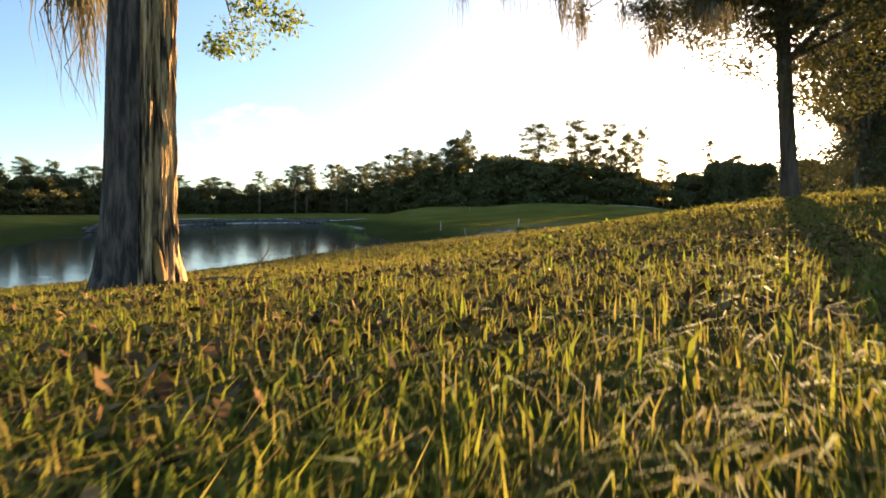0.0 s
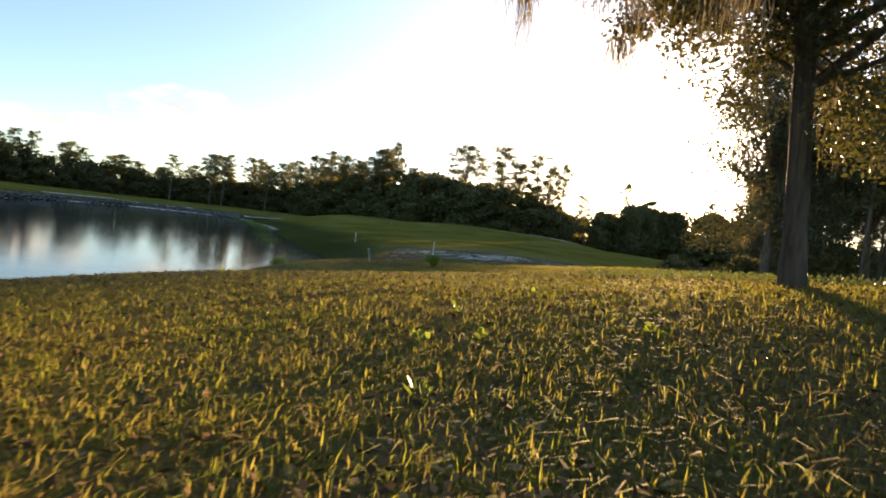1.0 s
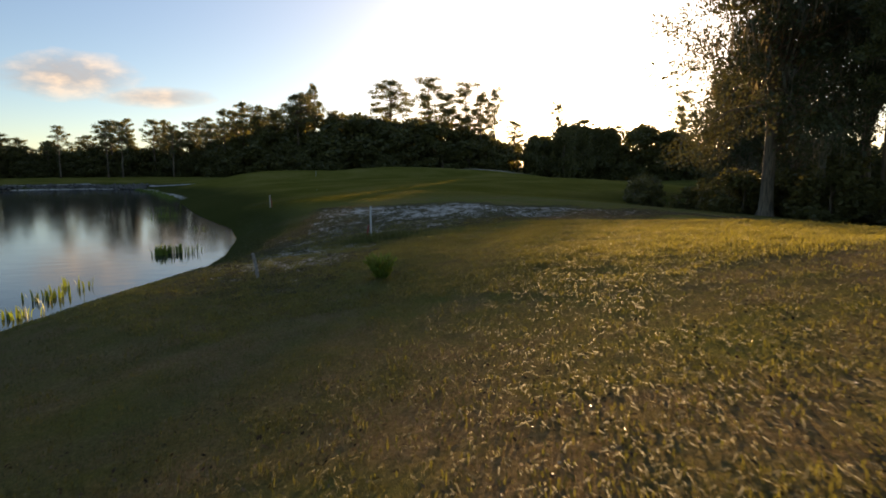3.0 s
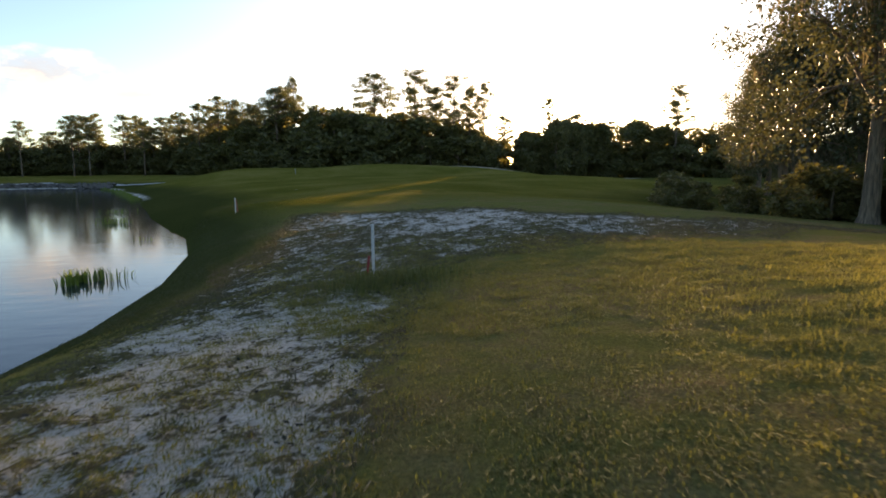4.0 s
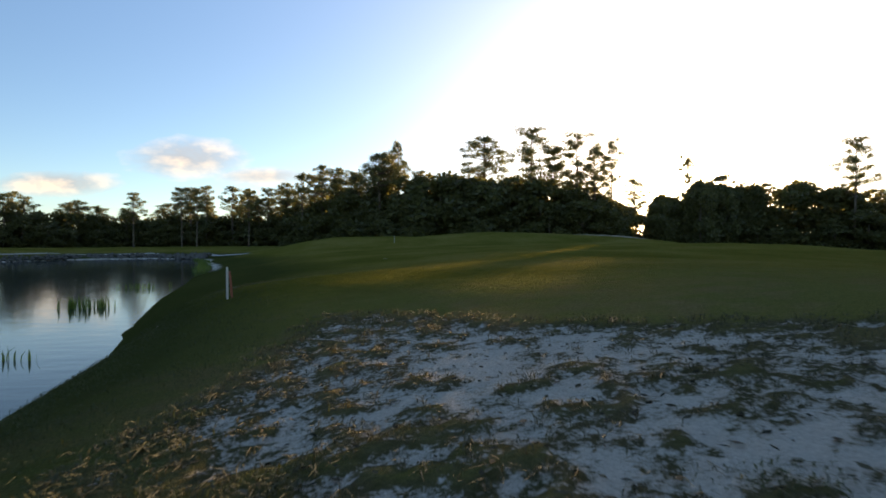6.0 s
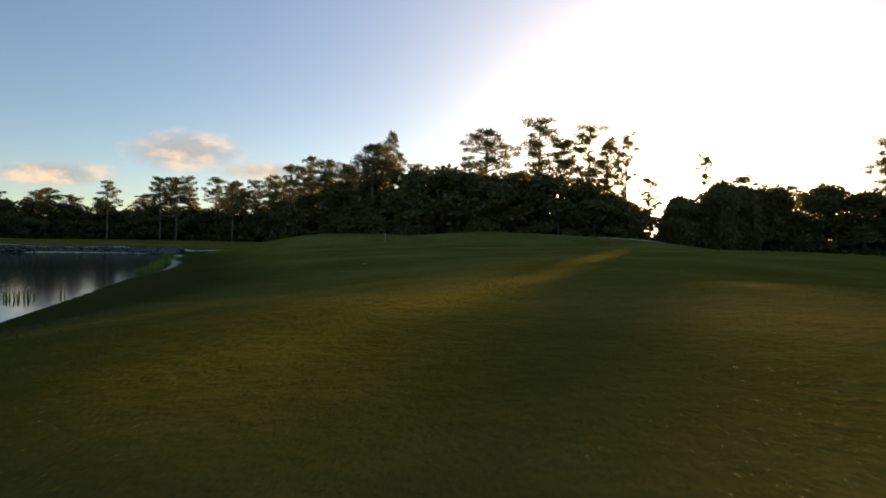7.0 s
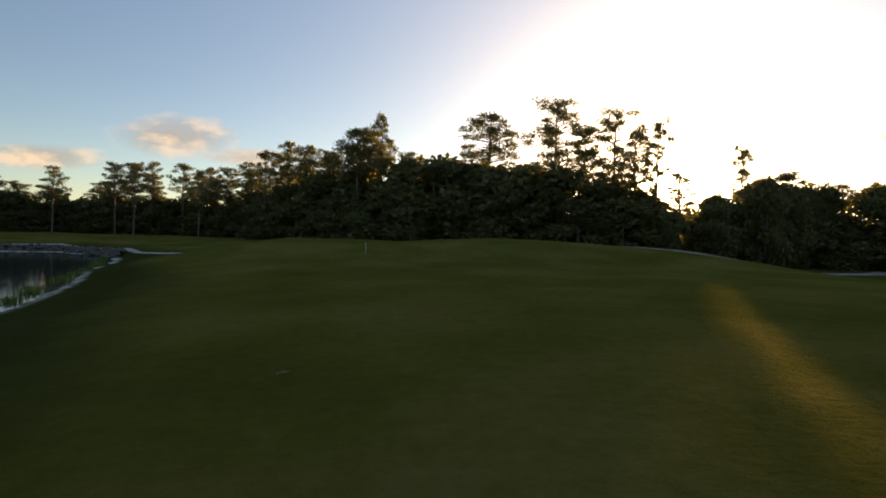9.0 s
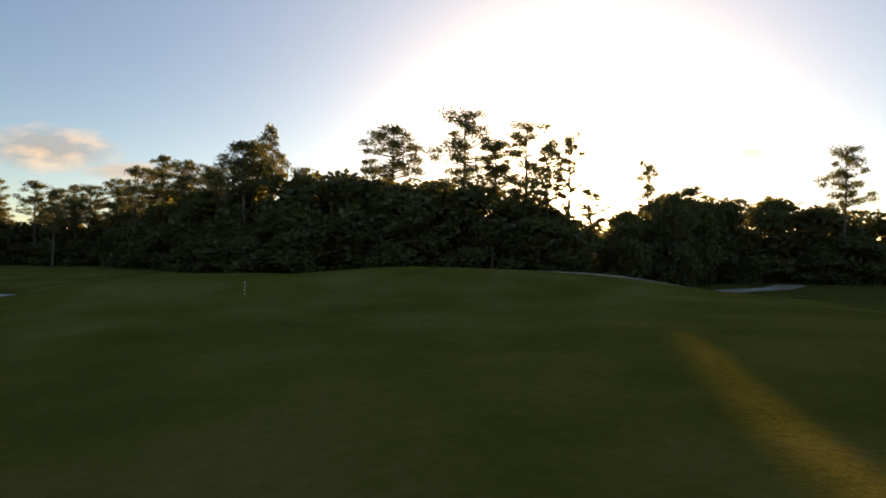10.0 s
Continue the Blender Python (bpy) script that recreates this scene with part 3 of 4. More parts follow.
def limbs_and_leaves(rng, v, f, forks, leaves, size, spread):
    """Limbs from fork to tip, given as two points each, with leaf clumps along their outer part."""
    cs, rs = [], []
    for (p, q) in forks:
        p, q = Vector(p), Vector(q)
        mid = p.lerp(q, 0.5) + Vector((0, 0, 0.12 * (q - p).length))
        ln = (q - p).length
        tube(v, f, [p, mid, q], [0.014 * ln + 0.008, 0.008 * ln + 0.005, 0.004], 5)
        for t in (0.45, 0.7, 0.9, 1.02):
            c = mid.lerp(q, (t - 0.4) / 0.62) + Vector(rng.normal(0, spread * 0.5, 3))
            cs.append(tuple(c))
            r = spread * rng.uniform(0.6, 1.1)
            rs.append((r, r, r * 0.7))
    return leaf_cards(rng, np.array(cs), np.array(rs), np.full(len(cs), max(8, leaves // len(cs))), size, 0.5, 0.3, 0.15)


def oak_by_start():
    """The oak beside the start: thick furrowed trunk, a torn strip of bare wood, drooping leafy limbs with moss."""
    x, y = -1.95, 3.09
    rng = np.random.default_rng(5)
    root = new("oak_tree")
    root.location = (x, y, height_at(x, y))
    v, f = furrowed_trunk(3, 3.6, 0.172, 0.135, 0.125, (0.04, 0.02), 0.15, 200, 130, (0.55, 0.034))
    forks = [((0.05, 0, 2.9), (-0.75, 0.5, 2.05)), ((0.05, 0, 3.0), (-0.65, 2.9, 2.35)), ((0.05, 0, 3.1), (-0.2, 2.7, 2.5)), ((0.05, 0, 3.3), (1.6, 2.4, 2.9)), ((0.05, 0, 3.4), (2.6, 3.1, 3.1)), ((0.05, 0, 3.4), (-2.2, 1.0, 3.2)), ((0.05, 0, 3.5), (0.5, -2.0, 4.2)), ((0.05, 0, 3.5), (-1.0, -1.5, 4.4)), ((0.05, 0, 3.5), (0.3, 0.6, 5.4))]
    # loose plated bark on the sunny side: own skin, sunlit gold in its colour
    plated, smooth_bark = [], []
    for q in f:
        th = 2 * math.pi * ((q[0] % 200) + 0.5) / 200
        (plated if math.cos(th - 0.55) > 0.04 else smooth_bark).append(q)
    pv, n_v = list(v), len(v)
    cards = limbs_and_leaves(rng, v, smooth_bark, forks, 10000, 0.052, 0.32)
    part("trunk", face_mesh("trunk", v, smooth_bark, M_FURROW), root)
    part("loose_bark", face_mesh("loose_bark", pv, plated, M_LIT_PLATES), root, "shaggy bark in upright plates, coloured sunlit golden-brown")
    part("crown", quad_mesh("crown", cards, M_SPRAY), root, "small olive-green oak leaves")
    moss = moss_on(rng, [(-0.58, 0.45, 2.0, 0.07, 1.0), (-0.5, 0.4, 2.1, 0.12, 0.6), (-0.3, 0.35, 2.25, 0.12, 0.5), (1.5, 2.3, 2.9, 0.1, 0.5), (2.5, 3.0, 3.05, 0.12, 0.6)], 0.0055, 200)
    part("moss", quad_mesh("moss", moss, M_MOSS), root, "grey hanging moss")
    # torn strip that bares the orange heartwood
    sv, sf = [], []
    tube(sv, sf, [(0.226, -0.112, 0.06), (0.205, -0.10, 0.12), (0.190, -0.093, 0.20), (0.184, -0.09, 0.25), (0.178, -0.086, 0.29)], [0.022, 0.033, 0.026, 0.018, 0.004], 9, 0.35, random.Random(4))
    part("bare_wood", face_mesh("bare_wood", sv, sf, M_HEART), root, "torn strip of orange heartwood")
    return tagged(root, "oak with a thick furrowed grey-brown trunk and torn bark", "oak tree", "oaks on the knoll")


def oak_on_knoll():
    """The smaller shaggy oak on the knoll."""
    x, y = 2.97, 5.82
    rng, rnd_ = np.random.default_rng(6), random.Random(6)
    root = new("oak_tree")
    root.location = (x, y, height_at(x, y))
    v, f = furrowed_trunk(8, 3.6, 0.070, 0.058, 0.045, (-0.075, 0.01), 0.09, 48, 50)
    forks = []
    for k in range(52):
        th = rnd_.uniform(0, 2 * math.pi)
        z0 = rnd_.uniform(1.25, 3.5)
        reach = rnd_.uniform(0.6, 2.1)
        if z0 < 1.9:
            th, reach = rnd_.uniform(-1.1, 2.4), reach * 0.9
        forks.append(((-0.075 * z0, 0, z0), (reach * math.cos(th) - 0.075 * z0, reach * math.sin(th), z0 + rnd_.uniform(-0.25, 1.5))))
    for k in range(30):
        th, z0, reach = rnd_.uniform(0, 2 * math.pi), rnd_.uniform(1.5, 3.3), rnd_.uniform(0.25, 0.95)
        forks.append(((-0.075 * z0, 0, z0), (reach * math.cos(th) - 0.075 * z0, reach * math.sin(th), z0 + rnd_.uniform(-0.45, 0.3))))
    sprays = [((0, 0, 2.5), (-2.2, -0.2, 1.9)), ((0, 0, 2.7), (-2.8, -0.7, 2.15)), ((0, 0, 2.2), (-1.5, -0.2, 1.8)), ((0, 0, 3.0), (-1.5, -1.1, 2.4)), ((0, 0, 2.8), (-3.2, 0.2, 2.35)), ((0, 0, 2.4), (-0.9, -0.3, 1.75)), ((0, 0, 2.6), (-1.9, 0.9, 2.1)), ((0, 0, 2.5), (-1.1, 0.8, 1.75)), ((-0.2, 0, 3.0), (-2.57, -2.16, 2.05))]
    cards = np.concatenate([limbs_and_leaves(rng, v, f, forks, 92000, 0.045, 0.36), limbs_and_leaves(rng, v, f, sprays, 3400, 0.045, 0.17)])
    part("trunk", face_mesh("trunk", v, f, M_SHADED_BARK), root)
    part("crown", quad_mesh("crown", cards, M_DULLOAK), root, "small dull green oak leaves")
    spots = [(rnd_.uniform(-1.2, 1.2), rnd_.uniform(-1.0, 1.0), rnd_.uniform(1.4, 3.2), 0.10, rnd_.uniform(0.2, 0.7)) for k in range(22)]
    spots += [(-2.2, -0.2, 1.9, 0.06, 0.5), (-1.6, -0.15, 1.85, 0.07, 0.5), (-1.4, -0.2, 1.8, 0.06, 0.45), (-2.8, -0.9, 2.1, 0.03, 0.9), (-3.2, 0.2, 2.3, 0.03, 0.6), (-0.9, -0.25, 1.8, 0.08, 0.5), (-1.9, 0.85, 2.1, 0.05, 0.7), (-1.1, 0.8, 1.75, 0.06, 0.5), (-2.57, -2.16, 2.0, 0.025, 1.35)]
    spots += [(rnd_.uniform(-2.3, -0.3), rnd_.uniform(-0.5, 0.6), rnd_.uniform(2.25, 2.7), 0.09, rnd_.uniform(0.3, 0.75)) for k in range(16)]
    part("moss", quad_mesh("moss", moss_on(rng, spots, 0.004, 80), M_MOSS), root, "grey hanging moss")
    return tagged(root, "shaggy oak hung with moss, dark against the light", "oak tree", "oaks on the knoll")


def grove_oak(seed, h, spread, low, branch=0.17, skirt=4, leaves=36000):
    """A tall oak of the grove, made at the origin."""
    rng, rnd_ = np.random.default_rng(seed), random.Random(seed)
    root = new("oak_tree")
    v, f = furrowed_trunk(seed, h * 0.5, h * 0.021, h * 0.012, h * 0.014, (rnd_.uniform(-.05, .05), rnd_.uniform(-.05, .05)), 0.08, 18, 16)
    forks = []
    for k in range(46):
        th = rnd_.uniform(0, 2 * math.pi)
        z0 = h * rnd_.uniform(branch, 0.5)
        z1 = h * (low + (0.97 - low) * rnd_.random() ** 0.95)
        reach = spread * rnd_.uniform(0.35, 1.0) * math.sqrt(max(0.15, 1 - (max(z1 / h - 0.45, 0) / 0.55) ** 2))
        forks.append(((0, 0, z0), (reach * math.cos(th), reach * math.sin(th), z1)))
    # low limbs that droop round the skirt of the crown
    for k in range(skirt):
        th, z0 = 2 * math.pi * (k + rnd_.random()) / skirt, h * rnd_.uniform(0.3, 0.42)
        reach = spread * rnd_.uniform(0.6, 0.85)
        forks.append(((0, 0, z0), (reach * math.cos(th), reach * math.sin(th), h * rnd_.uniform(0.2, 0.3))))
    cards = limbs_and_leaves(rng, v, f, forks, leaves, 0.16, h * 0.085)
    part("trunk", face_mesh("trunk", v, f, M_BARK), root)
    part("crown", quad_mesh("crown", cards, M_OAK), root)
    spots = [(q[0] * 0.8, q[1] * 0.8, q[2] * 0.92, 0.4, rnd_.uniform(0.9, 2.4)) for p, q in forks[:20]]
    part("moss", quad_mesh("moss", moss_on(rng, spots, 0.035, 34), M_MOSS), root, "grey hanging moss")
    return tagged(root, "tall spreading oak hung with moss in the grove", "oak tree", "grove oaks")


# the knoll oak stands backlit; its shade is put into this bark colour
M_SHADED_BARK = bark_material("shaded_oak_bark", (0.02, 0.016, 0.012), (0.11, 0.08, 0.055), 26)
M_DULLOAK = leaf_material("dull_oak_leaf", (0.025, 0.03, 0.010), (0.07, 0.07, 0.022), (0.16, 0.14, 0.03), 0.2)
# light put into the bark colours: dark smooth side, brightened sunlit plates
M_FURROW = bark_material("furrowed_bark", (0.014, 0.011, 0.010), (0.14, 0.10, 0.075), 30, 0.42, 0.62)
M_LIT_PLATES = bark_material("lit_plated_bark", (0.035, 0.02, 0.012), (0.70, 0.46, 0.22), 26, 0.42, 0.57)
M_SPRAY = leaf_material("sunlit_oak_leaf", (0.045, 0.07, 0.015), (0.13, 0.16, 0.03), (0.30, 0.34, 0.05), 0.4)
M_HEART = bark_material("bare_heartwood", (0.28, 0.12, 0.03), (0.52, 0.28, 0.08), 30)
oak_by_start()
oak_on_knoll()
GROVE_KINDS = [grove_oak(401, 13, 4.8, 0.22), grove_oak(402, 14, 4.6, 0.32), grove_oak(403, 12, 5.0, 0.24), grove_oak(404, 13, 4.4, 0.50, 0.36, 0, 24000)]
GROVE_AT = [(20.0, 32.5, 0, 1.16, 20), (30.5, 48, 1, 1.0, 130), (29.0, 41.0, 2, 1.0, 250), (25.5, 30, 3, 1.0, 10)]
for x, y, k, sc, turn in GROVE_AT:
    GROVE_KINDS[k].matrix_world = pose(x, y, height_at(x, y) - 0.05, 0, 0, turn)
    GROVE_KINDS[k].scale = (sc, sc, sc)
GROVE_MORE = [(35, 53, 1, 0.95, 40), (40, 60, 0, 0.95, 200), (45, 67, 2, 0.95, 75), (28.0, 35, 3, 1.1, 300), (33, 30, 3, 1.1, 55), (22, 24, 3, 1.1, 95), (29, 22, 3, 1.2, 330), (18, 16, 3, 1.0, 220), (26, 12, 3, 1.1, 145)]
for x, y, k, sc, turn in GROVE_MORE:
    ob = copy_thing(GROVE_KINDS[k], pose(x, y, height_at(x, y) - 0.05, 0, 0, turn))
    ob.scale = (sc, sc, sc)
# slender pines among the oaks
for x, y, sx, sz, turn in ((21, 27, 0.45, 0.55, 10), (23.5, 26.5, 0.4, 0.6, 80), (24, 29.5, 0.4, 0.5, 150), (27.5, 30, 0.45, 0.6, 200), (28, 34, 0.4, 0.55, 260), (26, 24, 0.4, 0.55, 320), (31, 31, 0.4, 0.6, 40)):
    plant_copy(PINES[1 + int(x) % 4], x, y, turn, sx, sz)
# low dark growth at the foot of the grove
for x, y, s_ in ((20.3, 34.4, 0.24), (20.8, 36.2, 0.26), (21.6, 30.6, 0.3), (23.4, 32, 0.32), (22.5, 36.5, 0.22), (24.2, 39, 0.26), (26, 41.6, 0.24), (21.8, 34.6, 0.18), (25.4, 37.6, 0.3), (23.2, 34.2, 0.26), (29, 50, 0.24), (26.5, 36.5, 0.22), (28.5, 39, 0.25), (27, 34, 0.24), (30, 36, 0.28), (26, 29, 0.24), (29, 29.5, 0.28), (24, 27, 0.2), (27, 25, 0.26), (31, 26, 0.3), (24, 21, 0.22), (28, 19, 0.26), (22, 18.5, 0.18), (19.6, 41.5, 0.16), (20.4, 44, 0.19), (21.6, 46.5, 0.2), (23.2, 49.5, 0.22), (25, 52.5, 0.22), (28.6, 57, 0.2), (20, 38.5, 0.15)):
    tagged(plant_copy(WOOD[int(x) % 5], x, y, x * 40, s_ * 1.5, s_), "low dark shrub at the foot of the grove", "shrub", "grove shrubs")
for k in range(4, 34):
    t = k / 33
    x, y = 24 + 32 * t + rnd.uniform(0, 4), 37 + 44 * t + rnd.uniform(-2, 2)
    s_ = rnd.uniform(0.10, 0.22)
    tagged(plant_copy(WOOD[k % 5], x + 3, y, rnd.uniform(0, 360), s_ * 1.3, s_), "low dark shrub at the foot of the grove", "shrub", "grove shrubs")


# ---- stakes ----
def stake(name, x, y, h, w, color, label, lean=(0, 0)):
    n = Nodes("painted_" + name, 0.5, 0.4)
    n.color(n.mix(n.ramp(n.noise(30, 5, 0.7), [(0.45, (0, 0, 0)), (0.6, (1, 1, 1))]), color, tuple(c * 0.75 for c in color)))
    v, f = [], []
    tube(v, f, [(0, 0, -0.15), (lean[0] * 0.5, lean[1] * 0.5, h * 0.5), (lean[0], lean[1], h - w * 0.3), (lean[0], lean[1], h)], [w * 0.7, w * 0.7, w * 0.7, w * 0.5], 4)
    ob = new(name, face_mesh(name, v, f, n.mat, False))
    ob.location = (x, y, height_at(x, y))
    return tagged(ob, label, "stake", "golf stakes")


stake("boundary_stake", 1.5, 24.9, 0.9, 0.035, (0.55, 0.54, 0.50), "white painted square wooden stake in a tuft of grass")
stake("hazard_stake", 1.38, 24.85, 0.40, 0.028, (0.32, 0.03, 0.025), "short leaning red painted wooden stake", (0.05, 0.02))
stake("pvc_stub", -0.5, 17.3, 0.35, 0.035, (0.30, 0.26, 0.22), "short leaning dull grey-brown pipe stub in the sand", (-0.06, -0.05))
stake("boundary_stake", -3.4, 46.0, 0.75, 0.045, (0.62, 0.52, 0.42), "weathered pale wooden stake on the bank")
stake("hazard_stake", -3.30, 46.04, 0.62, 0.045, (0.42, 0.10, 0.05), "rust-red stake leaning on the pale one on the bank", (-0.06, 0.0))
stake("boundary_stake", 27.6, 44.2, 0.9, 0.05, (0.75, 0.75, 0.72), "white painted stake before the grove")


def yardage_post(x, y):
    """A slim white post with dark bands."""
    root = new("yardage_post")
    root.location = (x, y, height_at(x, y))
    pale, dark = Nodes("post_white", 0.5, 0.4), Nodes("post_band", 0.6, 0.3)
    pale.color(pale.ramp(pale.noise(25, 4), [(0.35, (0.42, 0.41, 0.38)), (0.65, (0.58, 0.57, 0.54))]))
    dark.color(dark.ramp(dark.noise(25, 4), [(0.35, (0.03, 0.03, 0.03)), (0.65, (0.06, 0.055, 0.05))]))
    v, f = [], []
    tube(v, f, [(0, 0, -0.2), (0, 0, 0.5), (0, 0, 0.93), (0, 0, 0.97)], [0.034, 0.034, 0.034, 0.022], 10)
    part("post", face_mesh("post", v, f, pale.mat), root)
    for z in (0.22, 0.48, 0.74):
        v, f = [], []
        tube(v, f, [(0, 0, z - 0.06), (0, 0, z + 0.06)], [0.036, 0.036], 10)
        part("band", face_mesh("band", v, f, dark.mat), root, "dark painted band")
    return tagged(root, "slim white post with dark bands on the fairway", "marker post")


yardage_post(-2.6, 110.0)


# ---- grass, leaves, plants ----
def blade_mesh(name, p, turn, length, width, bend, mat):
    """Grass blades of five corners each."""
    n = len(p)
    d = np.stack([np.cos(turn), np.sin(turn), np.zeros(n)], 1)
    s_ = np.stack([-np.sin(turn), np.cos(turn), np.zeros(n)], 1) * width[:, None] * 0.5
    up = np.array([0, 0, 1.0])
    mid = p + up * (length * 0.6)[:, None] + d * (bend * length * 0.25)[:, None]
    tip = p + up * (length * np.maximum(0.25, 1.0 - 0.45 * bend))[:, None] + d * (bend * length * 0.85)[:, None]
    co = np.stack([p - s_, p + s_, mid + s_ * 0.8, mid - s_ * 0.8, tip], 1).reshape(-1, 3)
    b5 = np.arange(n)[:, None] * 5
    loops = (b5 + np.array([0, 1, 2, 3, 3, 2, 4])).ravel()
    starts = (np.arange(n)[:, None] * 7 + np.array([0, 4])).ravel()
    me = bpy.data.meshes.new(name)
    me.vertices.add(n * 5)
    me.vertices.foreach_set("co", co.astype(np.float32).ravel())
    me.loops.add(n * 7)
    me.loops.foreach_set("vertex_index", loops.astype(np.int32))
    me.polygons.add(n * 2)
    me.polygons.foreach_set("loop_start", starts.astype(np.int32))
    me.materials.append(mat)
    me.update(calc_edges=True)
    return me


def sliver_mesh(name, p, turn, length, width, bend, mat):
    """Small pointed blades of four corners, for ground farther off."""
    n = len(p)
    d = np.stack([np.cos(turn), np.sin(turn), np.zeros(n)], 1)
    s_ = np.stack([-np.sin(turn), np.cos(turn), np.zeros(n)], 1) * width[:, None] * 0.5
    up = np.array([0, 0, 1.0])
    mid = p + up * (length * 0.5)[:, None] + d * (bend * length * 0.2)[:, None]
    tip = p + up * (length * np.maximum(0.25, 1.0 - 0.45 * bend))[:, None] + d * (bend * length * 0.85)[:, None]
    return quad_mesh(name, np.stack([p, mid + s_, tip, mid - s_], 1), mat)


def grass_material():
    n = Nodes("grass_blade", 0.8, 0.04)
    r = n.geo.outputs["Random Per Island"]
    patch = n.math("SUBTRACT", n.noise(1.15, 4), 0.5)
    f = n.math("ADD", r, n.math("SUBTRACT", n.math("MULTIPLY", patch, 1.5), 0.04), True)
    c = n.ramp(f, [(0.0, (0.07, 0.10, 0.014)), (0.44, (0.14, 0.15, 0.022)), (0.52, (0.19, 0.155, 0.037)), (0.70, (0.22, 0.155, 0.054)), (0.86, (0.13, 0.075, 0.034)), (1.0, (0.08, 0.046, 0.024))])
    n.color(c)
    n.translucent(n.mix(0.4, c, (0.33, 0.29, 0.06)), 0.45)
    return n.mat


M_GRASS = grass_material()
M_TURF = leaf_material("turf_blade", (0.09, 0.09, 0.02), (0.21, 0.18, 0.045), (0.34, 0.29, 0.05), 0.38, 0.8)
M_SLOPE = leaf_material("slope_blade", (0.04, 0.046, 0.011), (0.12, 0.10, 0.026), (0.24, 0.22, 0.042), 0.34, 0.8)
M_THATCH = leaf_material("dry_thatch", (0.08, 0.056, 0.03), (0.20, 0.145, 0.085), (0.26, 0.19, 0.09), 0.3, 0.95)
M_FAIR = leaf_material("fairway_blade", (0.06, 0.072, 0.012), (0.12, 0.115, 0.026), (0.18, 0.16, 0.03), 0.16, 0.95)
M_BLADE = leaf_material("broad_grass_blade", (0.04, 0.065, 0.012), (0.12, 0.145, 0.028), (0.28, 0.30, 0.04), 0.4, 0.8)
rg = np.random.default_rng(77)


def sow(name, n, r_lo, r_hi, ang_lo, ang_hi, cx, cy, len_lo, len_hi, wide, label, each=9, spread=0.018, lie=1.7, mat=None, blade=blade_mesh):
    """Blades in small tufts, leaning outwards, over a fan of ground."""
    k = n // each
    r, th = rg.uniform(r_lo, r_hi, k), np.radians(rg.uniform(ang_lo, ang_hi, k))
    ox, oy = rg.normal(size=k * each) * spread, rg.normal(size=k * each) * spread
    x, y = np.repeat(cx + r * np.sin(th), each) + ox, np.repeat(cy + r * np.cos(th), each) + oy
    tall = np.repeat(rg.uniform(0.55, 1.25, k), each)
    ok = (shore_distance(x, y) > 0.3) & (np.hypot(x, y) > 0.14)
    x, y, ox, oy, tall = x[ok], y[ok], ox[ok], oy[ok], tall[ok]
    m = len(x)
    p = np.stack([x, y, land(x, y) - 0.006], 1)
    me = blade(name, p, np.arctan2(oy, ox) + rg.normal(0, 0.8, m), rg.uniform(len_lo, len_hi, m) * tall, wide * rg.uniform(0.5, 1.4, m), lie * rg.random(m) ** 0.8, mat or M_GRASS)
    return tagged(new(name, me), label, "grass", kind="stuff")


sow("grass", 52000, 0.10, 2.1, -62, 62, 0.1, -0.25, 0.026, 0.088, 0.0033, "short straw and green lawn grass in evening sun", 8, 0.020, 1.9)
sow("grass", 340000, 1.5, 7.6, -60, 62, 0.1, -0.25, 0.022, 0.066, 0.0045, "matted straw and green lawn grass in evening sun", 8, 0.032, 1.7, None, sliver_mesh)
sow("grass", 5200, 0.45, 3.0, -62, 62, 0.1, -0.25, 0.045, 0.085, 0.006, "broader green blades in the lawn", 5, 0.02, 1.2, M_BLADE)
sow("grass", 250000, 1.5, 14, -62, 62, 0.4, 4.8, 0.022, 0.066, 0.0065, "thin brown and green turf on the slope", 16, 0.06, 1.8, M_SLOPE, sliver_mesh)
sow("grass", 200000, 2.0, 12.5, -45, 75, 0.8, 13.0, 0.020, 0.055, 0.0075, "low olive turf before the sand", 42, 0.07, 1.7, M_TURF, sliver_mesh)
sow("grass", 90000, 1.0, 9.5, -12, 80, 0.8, 20.0, 0.025, 0.085, 0.006, "ragged dull turf with standing dead stems", 36, 0.065, 1.5, M_TURF, sliver_mesh)
sow("grass", 66000, 2.5, 13, 12, 75, 2.2, 13.0, 0.035, 0.10, 0.007, "ragged clumps of olive grass before the grove", 60, 0.10, 1.3, M_TURF, sliver_mesh)


# close-cut blades of the fairway along the way
k_ = 130000
qx, qy = rg.uniform(-5, 9, k_), 41 + 19 * rg.random(k_) ** 1.1
patchy = np.sin(qx * 2.1 + 1.3 * np.sin(qy * 1.7)) * np.cos(qy * 2.6 + 0.7 * qx) + rg.normal(0, 0.8, k_)
ok_ = (patchy > 0.2) & (shore_distance(qx, qy) > 0.5)
qx, qy = qx[ok_], qy[ok_]
k_ = len(qx)
short = sliver_mesh("grass", np.column_stack([qx, qy, land(qx, qy) - 0.004]), rg.uniform(0, 6.28, k_), rg.uniform(0.010, 0.026, k_), rg.uniform(0.002, 0.005, k_), rg.uniform(0.3, 2.0, k_), M_FAIR)
tagged(new("grass", short), "close-cut olive fairway grass", "grass", kind="stuff")


